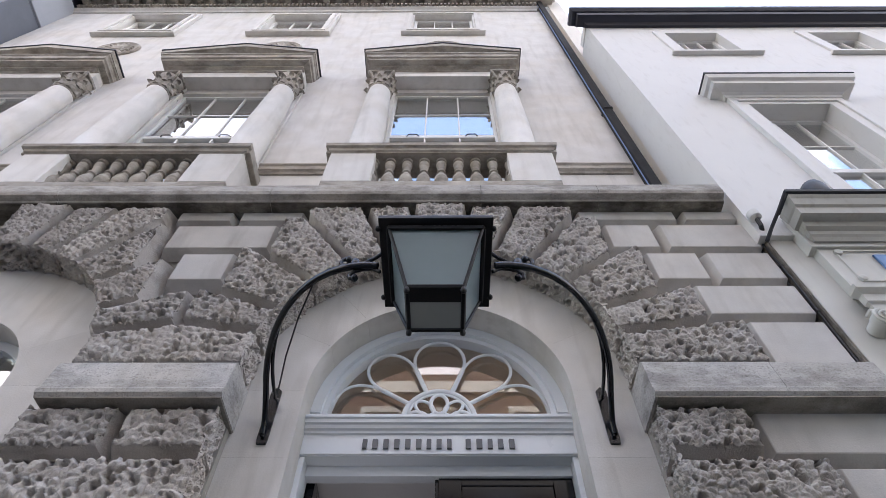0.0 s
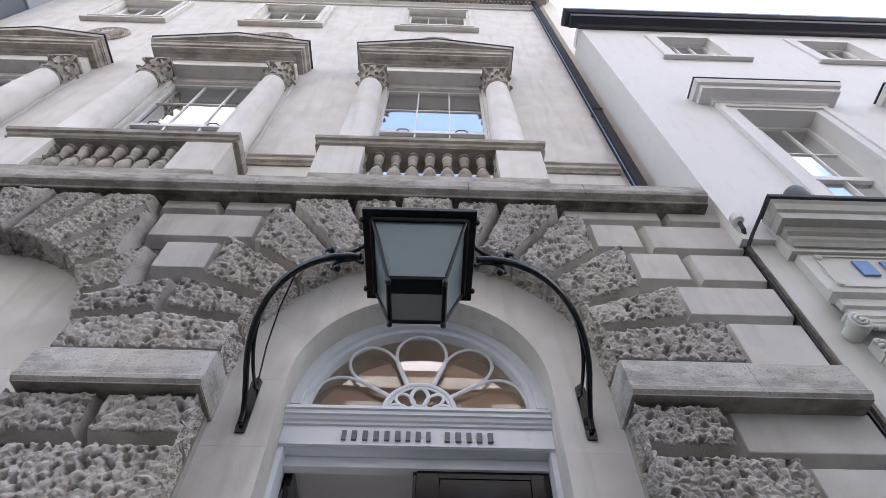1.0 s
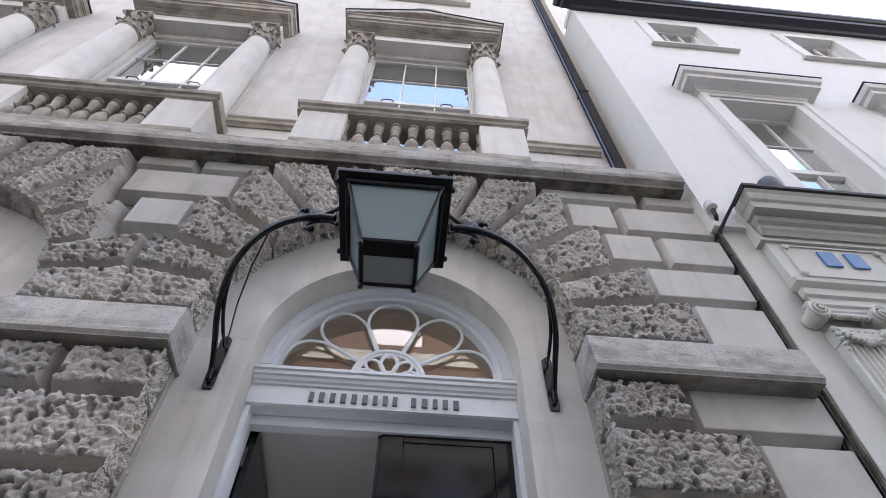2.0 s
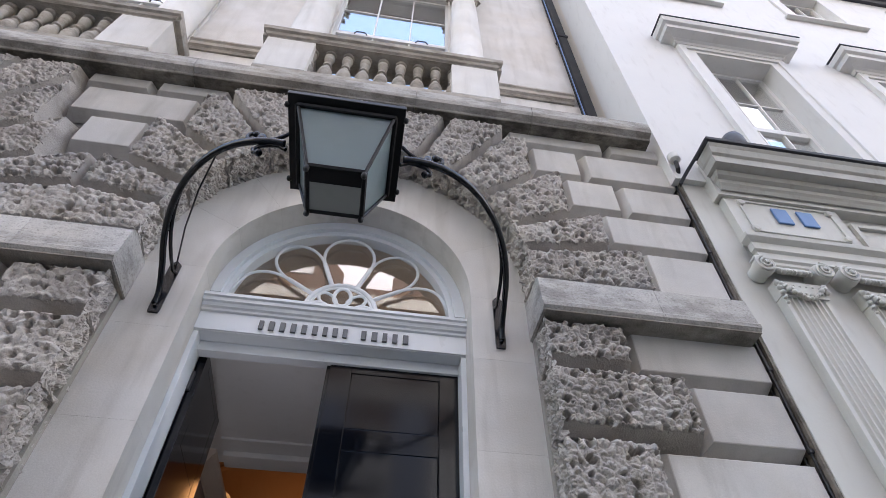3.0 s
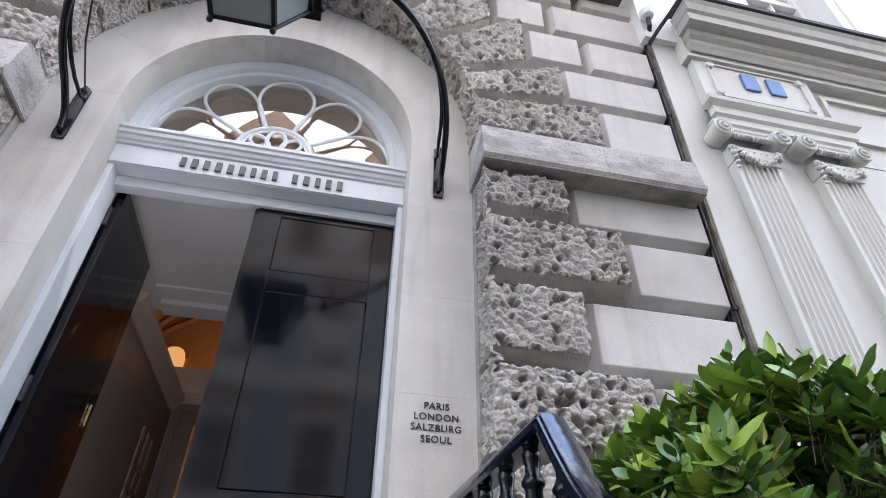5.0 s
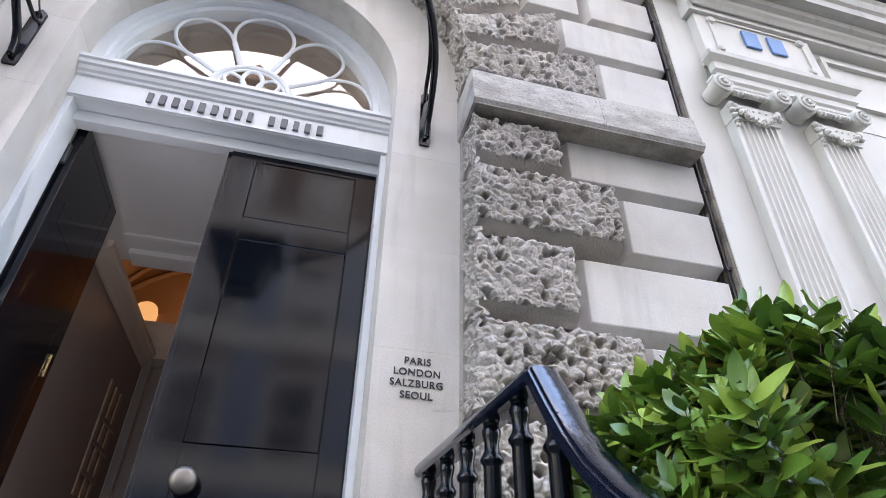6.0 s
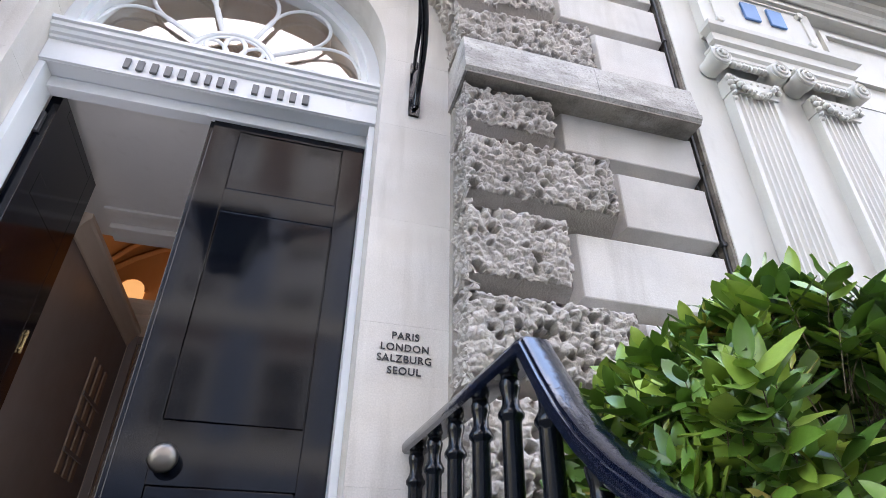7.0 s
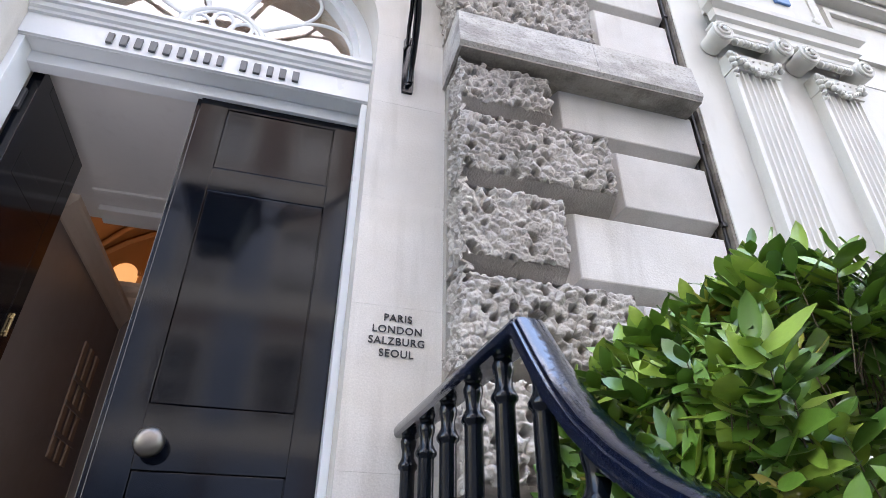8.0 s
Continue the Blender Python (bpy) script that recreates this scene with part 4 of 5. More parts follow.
for i in range(4):
    j = (i + 1) % 4
    part("corner_bar", tube([(*corner_b[i], ZB - 0.012), (*corner_t[i], ZT)], 0.0085, 8), M_LANTERN, lantern, smooth=60)
    part("corner_finial", lathe([(0.003, -0.034), (0.012, -0.028), (0.013, -0.014), (0.009, 0.0)], (*corner_b[i], ZB - 0.004), 10), M_LANTERN, lantern, smooth=60)
    part("bottom_rail", tube([(*corner_b[i], ZB), (*corner_b[j], ZB)], 0.0125, 6), M_LANTERN, lantern)
    part("top_rail", tube([(*corner_t[i], ZT - 0.012), (*corner_t[j], ZT - 0.012)], 0.013, 6), M_LANTERN, lantern)
    bm = bmesh.new()
    k = 0.985
    q = [(corner_b[i][0] * k, LY + (corner_b[i][1] - LY) * k, ZB), (corner_b[j][0] * k, LY + (corner_b[j][1] - LY) * k, ZB), (corner_t[j][0] * k, LY + (corner_t[j][1] - LY) * k, ZT), (corner_t[i][0] * k, LY + (corner_t[i][1] - LY) * k, ZT)]
    qi = [(c[0] * 0.97, LY + (c[1] - LY) * 0.97, c[2]) for c in q]
    va, vb = [bm.verts.new(c) for c in q], [bm.verts.new(c) for c in qi]
    bm.faces.new(va)
    bm.faces.new(list(reversed(vb)))
    for a in range(4):
        bm.faces.new((va[a], vb[a], vb[(a + 1) % 4], va[(a + 1) % 4]))
    bmesh.ops.recalc_face_normals(bm, faces=bm.faces)
    part("glass_pane", bm, M_FROST, lantern)
part("bottom_tray", box(-LB + 0.006, LB - 0.006, LY - LB + 0.006, LY + LB - 0.006, ZB - 0.004, ZB + 0.002), M_TRAY, lantern, "grey base panel of the lantern")
part("base_plate", box(-LB + 0.008, LB - 0.008, LY - LB + 0.008, LY - LB + 0.075, ZB - 0.010, ZB - 0.0045, 0.002), M_LANTERN, lantern, "black iron strip across the base")
for sx in (-1, 1):
    for yy in (-0.2, 0.2):
        part("stud", lathe([(0.004, -0.018), (0.013, -0.013), (0.014, 0.0)], (sx * 0.262, LY + yy, ZT + 0.01), 10), M_LANTERN, lantern, smooth=60)

for s in (-1, 1):
    br = thing("lantern_bracket", "curved black wrought-iron bracket carrying the lantern", "bracket", group="lantern brackets")
    ell = lambda th, dx=0.0, dz=0.0: (s * (0.275 + (0.695 + dx) * math.cos(th)), -(1.045 + dx * 0.6) * math.sin(th) - 0.012, 3.70 + 0.06 * math.sin(2 * th) + dz)
    arc = [ell(radians(a)) for a in range(0, 91, 5)]
    part("arm", tube([(s * 0.972, -0.012, 3.56), (s * 0.972, -0.03, 3.62), (s * 0.972, -0.07, 3.67)] + arc[2:], 0.0175, 8, 1.25), M_BRACKET, br, smooth=60)
    part("arm_strip", tube([(s * 0.94, -0.012, 3.80), (s * 0.945, -0.06, 3.775)] + [ell(radians(a), -0.034 * (1 - (a - 10) / 40), 0.03 * (1 - (a - 10) / 40)) for a in range(10, 51, 5)], 0.0105, 8), M_BRACKET, br, smooth=60)
    bm = prism([(-0.026, 3.50), (0.026, 3.50), (0.03, 3.53), (0.03, 3.87), (0.0, 3.90), (-0.03, 3.87), (-0.03, 3.53)], "y", -0.014, 0.0)
    bmesh.ops.translate(bm, verts=bm.verts, vec=(s * 0.965, 0, 0))
    part("wall_plate", bm, M_BRACKET, br)
    for zz in (3.535, 3.85):
        part("bolt", lathe([(0.012, 0.0), (0.012, 0.01), (0.004, 0.014)], (s * 0.965, -0.02, zz), 8), M_BRACKET, br)
    # scrolls with ball ends where the arm meets the lantern
    curl = [(s * (0.438 + 0.03 * math.sin(u)), -1.005, 3.802 - 0.03 * math.cos(u)) for u in [0.35 * k for k in range(12)]]
    part("scroll", tube([(s * 0.262, -1.04, 3.835), (s * 0.30, -1.03, 3.80), (s * 0.345, -1.02, 3.778), (s * 0.39, -1.01, 3.77)] + curl, 0.010, 7), M_BRACKET, br, smooth=60)
    part("scroll", tube([(s * 0.262, -1.05, 3.665), (s * 0.30, -1.045, 3.695), (s * 0.345, -1.035, 3.705), (s * 0.385, -1.03, 3.695), (s * 0.41, -1.025, 3.67), (s * 0.405, -1.025, 3.648), (s * 0.385, -1.025, 3.645)], 0.010, 7), M_BRACKET, br, smooth=60)
    for bx, by, bz in ((0.432, -1.005, 3.825), (0.382, -1.025, 3.65)):
        part("scroll_ball", lathe([(0.003, -0.019), (0.014, -0.013), (0.019, 0.0), (0.014, 0.013), (0.003, 0.019)], (s * bx, by, bz), 12), M_BRACKET, br, smooth=60)
    part("collar", lathe([(0.02, -0.02), (0.024, 0.0), (0.02, 0.02)], (s * 0.39, -1.03, 3.755), 10), M_BRACKET, br, smooth=60)
cable = thing("lantern_cable", "thin black cable hanging beside the bracket", "cable")
part("cable", tube([(-0.955, -0.014, 3.80), (-0.945, -0.05, 3.835), (-0.90, -0.18, 3.80), (-0.82, -0.42, 3.755), (-0.71, -0.70, 3.735), (-0.60, -0.93, 3.742)], 0.0045, 6), M_CABLE, cable, smooth=60)


# ---- upper storeys of the stone house ----
BAY = 3.2
YW = 0.30
bays = [0.0, -BAY, -2 * BAY]
holes = []
for c in bays:
    holes.append((c - 0.73, c + 0.73, 6.6, 10.02))
    holes.append((c * 0.968 - 0.62, c * 0.968 + 0.62, 13.55, 14.9))
wall_upper = tagged(part("wall_upper", wall_with_holes(-8.5, 2.22, 5.9, 15.5, YW, YW + 0.45, holes), M_UPPER), "pale stone upper wall of the house", "wall", kind="structure")
DADO = [(0.0, 0.0), (0.02, 0.0), (0.035, 0.03), (0.06, 0.05), (0.065, 0.10), (0.085, 0.12), (0.085, 0.145), (0.0, 0.155)]
segs = [(1.18, 2.14), (-2.06, -1.18), (-5.3, -4.35)]
for a, b in segs:
    part("dado_moulding", mitred(DADO, a, b, YW, 7.30, (False, False)), M_WEATHER, wall_upper)

BALUSTER = [(0.055, 0.0), (0.055, 0.04), (0.035, 0.05), (0.045, 0.075), (0.068, 0.16), (0.072, 0.20), (0.062, 0.26), (0.04, 0.31), (0.032, 0.345), (0.048, 0.355), (0.048, 0.375), (0.032, 0.385), (0.036, 0.44), (0.052, 0.51), (0.055, 0.55), (0.04, 0.575), (0.058, 0.585), (0.058, 0.62)]


def balcony(c):
    b = thing("balcony", "stone balustraded balcony under a tall window", "balcony", group="balconies")
    ya, yb = -0.10, YW
    part("plinth", box(-1.15, 1.15, ya, yb, 5.93, 6.40, 0.01), M_WEATHER, b)
    for s in (-1, 1):
        part("pedestal", box(*sorted((s * 0.68, s * 1.15)), ya, yb, 6.402, 7.02, 0.008), M_UPPER, b)
    rail = [(0.0, 0.0), (0.0, 0.01), (0.02, 0.025), (0.03, 0.06), (0.055, 0.075), (0.06, 0.13), (0.04, 0.15), (0.0, 0.16)]
    part("coping", mitred(rail, -1.15, 1.15, ya + 0.0, 7.022), M_WEATHER, b)
    part("coping_top", box(-1.15, 1.15, ya + 0.003, ya + 0.30, 7.03, 7.175), M_WEATHER, b)
    for s in (-1, 1):
        part("coping_return", box(*sorted((s * 0.72, s * 1.205)), ya, yb, 7.04, 7.178, 0.012), M_WEATHER, b)
    for i in range(9):
        x = -0.708 + i * 0.177
        bm = lathe(BALUSTER, (x, ya + 0.11, 6.402), 14)
        part("baluster", bm, M_WEATHER, b, smooth=40)
    b.location = (c, 0, 0)
    return b


first = balcony(bays[0])
for c in bays[1:]:
    copy_thing(first, pose(c, 0, 0))


LEAVES = {}


def leafy_capital(c, r, z0, h, parent):
    """Corinthian capital: bell and abacus, two rows of curled leaves and corner volutes."""
    bm = lathe([(r * 1.08, 0), (r * 1.12, 0.02), (r * 0.95, 0.035), (r * 0.98, h * 0.5), (r * 1.25, h * 0.86)], (c[0], c[1], z0), 16)
    cap = part("capital", bm, M_WEATHER, parent, "weathered carved leaf capital", smooth=50)
    part("abacus", box(c[0] - r * 1.22, c[0] + r * 1.22, c[1] - r * 1.22, c[1] + r * 1.22, z0 + h * 0.93, z0 + h, 0.01), M_WEATHER, cap)
    if "leaf" not in LEAVES:
        bm = bmesh.new()
        prevr = None
        for i in range(7):
            f = i / 6
            out = r * 0.98 + 0.012 + 0.065 * f ** 3
            zc_ = h * 0.42 * (f - 0.38 * f ** 4)
            wv = r * 0.36 * (1 - 0.5 * f) * (1.2 if i % 2 else 0.85)
            ring = [bm.verts.new((out, -wv, zc_)), bm.verts.new((out + 0.024, 0, zc_)), bm.verts.new((out, wv, zc_)), bm.verts.new((out - 0.02, 0, zc_))]
            if prevr:
                for k in range(4):
                    bm.faces.new((prevr[k], prevr[(k + 1) % 4], ring[(k + 1) % 4], ring[k]))
            else:
                bm.faces.new(list(reversed(ring)))
            prevr = ring
        bm.faces.new(prevr)
        bmesh.ops.recalc_face_normals(bm, faces=bm.faces)
        me = bpy.data.meshes.new("acanthus_leaf")
        bm.to_mesh(me)
        bm.free()
        me.materials.append(M_WEATHER)
        LEAVES["leaf"] = me
        bm = bmesh.new()
        p = Vector((r * 1.42, 0, h * 0.84))
        curl = [p + Vector((0.045 * math.cos(u) * (1 - u / 14), 0, 0.045 * math.sin(u) * (1 - u / 14))) for u in [j * 0.7 for j in range(12)]]
        add_tube(bm, [Vector((r * 1.05, 0, h * 0.45)), Vector((r * 1.2, 0, h * 0.75))] + curl, 0.02, 6)
        me = bpy.data.meshes.new("volute")
        bm.to_mesh(me)
        bm.free()
        me.materials.append(M_WEATHER)
        me.shade_smooth()
        LEAVES["volute"] = me
    for row, zz in enumerate((0.05, h * 0.38)):
        for k in range(8):
            ob = new("acanthus_leaf", LEAVES["leaf"])
            ob.parent = cap
            ob.matrix_basis = pose(c[0], c[1], z0 + zz, 0, 0, 360 * (k + 0.5 * row) / 8)
    for k in range(4):
        ob = new("volute", LEAVES["volute"])
        ob.parent = cap
        ob.matrix_basis = pose(c[0], c[1], z0, 0, 0, 45 + 90 * k)


def sash(name, label, x0, x1, z0, z1, y, cols, rows, meet, parent_mat=M_SASH, bar=0.018):
    w = thing(name, label, "window", kind="structure")
    part("window_frame", wall_with_holes(x0, x1, z0, z1, y, y + 0.09, [(x0 + 0.05, x1 - 0.05, z0 + 0.05, z1 - 0.05)]), parent_mat, w)
    if meet:
        part("meeting_rail", box(x0 + 0.05, x1 - 0.05, y + 0.0, y + 0.07, meet - 0.03, meet + 0.05, 0.006), parent_mat, w)
    for i in range(1, cols):
        xx = x0 + 0.05 + (x1 - x0 - 0.1) * i / cols
        part("glazing_bar", box(xx - bar / 2, xx + bar / 2, y + 0.012, y + 0.055, z0 + 0.05, z1 - 0.05), parent_mat, w)
    for zz in rows:
        part("glazing_bar", box(x0 + 0.05, x1 - 0.05, y + 0.014, y + 0.053, zz - bar / 2, zz + bar / 2), parent_mat, w)
    for za, zb, yy in ((z0 + 0.05, meet or z1 - 0.05, 0.045), ((meet or z1 - 0.05), z1 - 0.05, 0.03)):
        if zb - za > 0.1:
            p_ = part("pane", box(x0 + 0.05, x1 - 0.05, y + yy, y + yy + 0.006, za, zb), M_GLASS, w)
            p_.visible_shadow = False
    return w


for bi, c in enumerate(bays):
    win = sash("window_2", "tall white sash window between stone columns", c - 0.73, c + 0.73, 6.6, 10.02, YW + 0.05, 3, [9.28, 7.6], 8.49)
    for hx in (-0.38, 0.38):
        part("sash_pull", tube([(c + hx - 0.08, YW + 0.05, 8.50), (c + hx - 0.05, YW + 0.02, 8.50), (c + hx + 0.05, YW + 0.02, 8.50), (c + hx + 0.08, YW + 0.05, 8.50)], 0.008, 6), M_CABLE, win)
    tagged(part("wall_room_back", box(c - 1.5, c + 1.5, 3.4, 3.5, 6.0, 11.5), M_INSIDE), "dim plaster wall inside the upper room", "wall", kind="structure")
    tagged(part("ceiling_room", box(c - 1.5, c + 1.5, 0.76, 3.4, 10.9, 11.0), M_HALL), "plain plaster ceiling of the upper room", "ceiling", kind="structure")
    blind_ = thing("window_blind", "grey horizontal-slatted blind behind the sash", "blind", group="window blinds")
    for k in range(22):
        part("slat", box(c - 0.68, c + 0.68, YW + 0.115, YW + 0.135, 8.60 + k * 0.062, 8.605 + k * 0.062 + 0.052), M_SASH, blind_)
    ae = thing("window_aedicule", "stone window case with columns and pediment", "window surround", group="window aedicules")
    for s in (-1, 1):
        x = c + s * 0.905
        cy = YW - 0.12
        part("column_shaft", lathe([(0.24, 7.18 - 7), (0.24, 0.27), (0.21, 0.29), (0.225, 0.34), (0.2, 0.37), (0.196, 1.2), (0.175, 2.3), (0.162, 2.60)], (x, cy, 7.0), 26), M_UPPER, ae, smooth=40)
        leafy_capital((x, cy), 0.158, 9.60, 0.55, ae)
        part("pilaster_back", box(x - 0.2, x + 0.2, YW - 0.035, YW, 7.18, 10.16), M_UPPER, ae)
    part("architrave", box(c - 1.10, c + 1.10, YW - 0.21, YW, 10.155, 10.27, 0.008), M_UPPER, ae)
    part("frieze", box(c - 1.07, c + 1.07, YW - 0.19, YW, 10.27, 10.42), M_UPPER, ae)
    corn = [(0.20, 0.0), (0.22, 0.02), (0.27, 0.03), (0.27, 0.06), (0.36, 0.075), (0.365, 0.115), (0.39, 0.13), (0.40, 0.21), (0.42, 0.225), (0.42, 0.25), (0.0, 0.25)]
    part("cornice", mitred([(o, u) for o, u in [(0.0, 0.0)] + corn], c - 0.78, c + 0.78, YW, 10.42), M_WEATHER, ae)
    # pediment: tympanum and raking slabs
    part("tympanum", prism([(c - 1.15, 10.67), (c + 1.15, 10.67), (c, 11.02)], "y", YW - 0.28, YW), M_UPPER, ae)
    for s in (-1, 1):
        part("raking_cornice", prism([(c + s * 1.21, 10.675), (c, 11.03), (c, 11.16), (c + s * 1.21, 10.79)], "y", YW - 0.43, YW), M_WEATHER, ae)
        part("lead_capping", prism([(c + s * 1.235, 10.785), (c, 11.16), (c, 11.18), (c + s * 1.235, 10.805)], "y", YW - 0.445, YW), M_LEAD, ae)
    # attic window with moulded stone frame
    c = c * 0.968
    fr = wall_with_holes(c - 0.82, c + 0.82, 13.42, 15.05, YW - 0.07, YW, [(c - 0.62, c + 0.62, 13.55, 14.88)])
    part("attic_frame", fr, M_UPPER, wall_upper)
    part("attic_frame", wall_with_holes(c - 0.74, c + 0.74, 13.5, 14.97, YW - 0.10, YW - 0.07, [(c - 0.66, c + 0.66, 13.55, 14.9)]), M_UPPER, wall_upper)
    part("attic_sill", box(c - 0.84, c + 0.84, YW - 0.10, YW, 13.375, 13.42, 0.008), M_UPPER, wall_upper)
    sash("window_3", "small attic sash window with white bars", c - 0.62, c + 0.62, 13.55, 14.88, YW + 0.06, 3, [], 14.2)
    roundel = thing("roundel", "carved round stone rosette on the wall", "roundel", group="roundels")
    bm = bmesh.new()
    add_lathe(bm, [(0.40, 0.0), (0.40, 0.03), (0.37, 0.05), (0.33, 0.03), (0.30, 0.02), (0.12, 0.035), (0.10, 0.06), (0.02, 0.07)], (0, 0, 0), 28)
    for k in range(16):
        a = 2 * math.pi * k / 16
        add_tube(bm, [(0.11 * math.cos(a), 0.11 * math.sin(a), 0.03), (0.29 * math.cos(a), 0.29 * math.sin(a), 0.03)], [0.012, 0.03], 6)
    bmesh.ops.rotate(bm, verts=bm.verts, cent=(0, 0, 0), matrix=Matrix.Rotation(radians(90), 3, "X"))
    part("rosette", bm, M_WEATHER, roundel, smooth=40)
    roundel.location = (c * 0.975, YW, 12.42)

# main cornice with dentils and modillions
main_cornice = thing("main_cornice", "weathered stone main cornice with dentils and brackets", "cornice", kind="structure")
part("bed_mould", mitred([(0.0, 0.0), (0.03, 0.0), (0.05, 0.06), (0.10, 0.1), (0.10, 0.14), (0.0, 0.15)], -8.5, 2.1, YW, 15.45, (False, True)), M_UPPER, main_cornice)
part("dentil_bed", box(-8.5, 2.14, YW - 0.08, YW, 15.6, 15.74), M_WEATHER, main_cornice)
for i in range(118):
    x = -8.45 + i * 0.09
    part("dentil", box(x, x + 0.055, YW - 0.15, YW - 0.08, 15.61, 15.73), M_WEATHER, main_cornice)
for i in range(36):
    x = -8.4 + i * 0.295
    part("modillion", box(x, x + 0.14, YW - 0.5, YW - 0.1, 15.80, 15.95, 0.03), M_WEATHER, main_cornice)
part("corona", mitred([(0.0, 0.0), (0.55, 0.0), (0.57, 0.16), (0.66, 0.30), (0.0, 0.34)], -8.5, 2.0, YW, 15.96, (False, True)), M_WEATHER, main_cornice)
part("frieze_block", box(-8.5, 2.2, YW - 0.05, YW + 0.45, 15.5, 16.4), M_UPPER, main_cornice)

# drainpipe between the houses
pipe = thing("drainpipe", "black square rainwater pipe in the corner between houses", "drainpipe")
part("pipe", box(2.18, 2.29, 0.17, 0.28, 5.9, 16.0, 0.01), M_PIPE, pipe)
part("blue_cable", tube([(2.165, 0.2, 5.9), (2.165, 0.2, 11.0), (2.165, 0.2, 16.0)], 0.007, 6), M_BLUE, pipe, "thin blue cable")
for z in (9.0,):
    part("collar", box(2.17, 2.30, 0.155, 0.29, z, z + 0.05, 0.005), M_PIPE, pipe)

# neighbour on the far left: slate roof edge
left_house = thing("neighbour_house", "grey slate-faced neighbour house beyond the cornice", "house")
part("wall", box(-18, -8.55, -0.35, 8, 0, 14.2), M_SLATE, left_house)
part("parapet", box(-18, -8.5, -0.6, 8, 14.2, 15.6, 0.02), M_ROOFW, left_house)
part("eaves_fascia", mitred([(0.0, 0.0), (0.08, 0.0), (0.10, 0.12), (0.22, 0.2), (0.25, 0.45), (0.0, 0.5)], -18, -8.45, -0.6, 15.6, (False, True)), M_GUTTER, left_house, "navy-black painted eaves fascia")
part("roof", box(-18, -8.5, -0.6, 8, 15.6, 16.08), M_GUTTER, left_house)


# ---- white house next door ----
WX, WY = 2.44, -0.25
white_house = thing("white_house", "white-painted stucco terraced house with cream shopfront storey", "house")
H36 = []
for i in range(3):
    cx_ = 3.99 + i * 2.3
    H36 += [(cx_ - 0.47, cx_ + 0.47, 5.75, 7.92), (cx_ - 0.42, cx_ + 0.42, 10.1, 11.15)]
part("wall", wall_with_holes(WX, 10.5, 5.2, 11.75, WY, WY + 0.5, H36), M_STUCCO, white_house)
part("side_wall", box(WX, WX + 0.3, WY + 0.5, 6, 5.2, 17.5), M_SIDE, white_house)
part("side_wall_front", box(2.512, 2.76, -0.205, 0.3, 0, 5.3, 0.006), M_CREAM, white_house)
part("gap_lining", box(2.494, 2.5115, -0.199, -0.036, 0, 5.3), M_GAP, white_house, "sooty masonry edge")
part("eaves_moulding", mitred([(0.0, 0.0), (0.05, 0.0), (0.08, 0.05), (0.2, 0.07), (0.22, 0.12), (0.0, 0.14)], WX + 0.02, 10.5, WY, 11.6, (True, False)), M_GUTTER, white_house)
part("gutter", mitred([(0.0, 0.0), (0.24, 0.0), (0.28, 0.05), (0.28, 0.14), (0.0, 0.16)], WX - 0.02, 10.5, WY, 11.745, (True, False)), M_GUTTER, white_house)
part("parapet", box(WX + 0.02, 10.5, WY + 0.0, WY + 0.4, 11.9, 12.1), M_STUCCO, white_house)
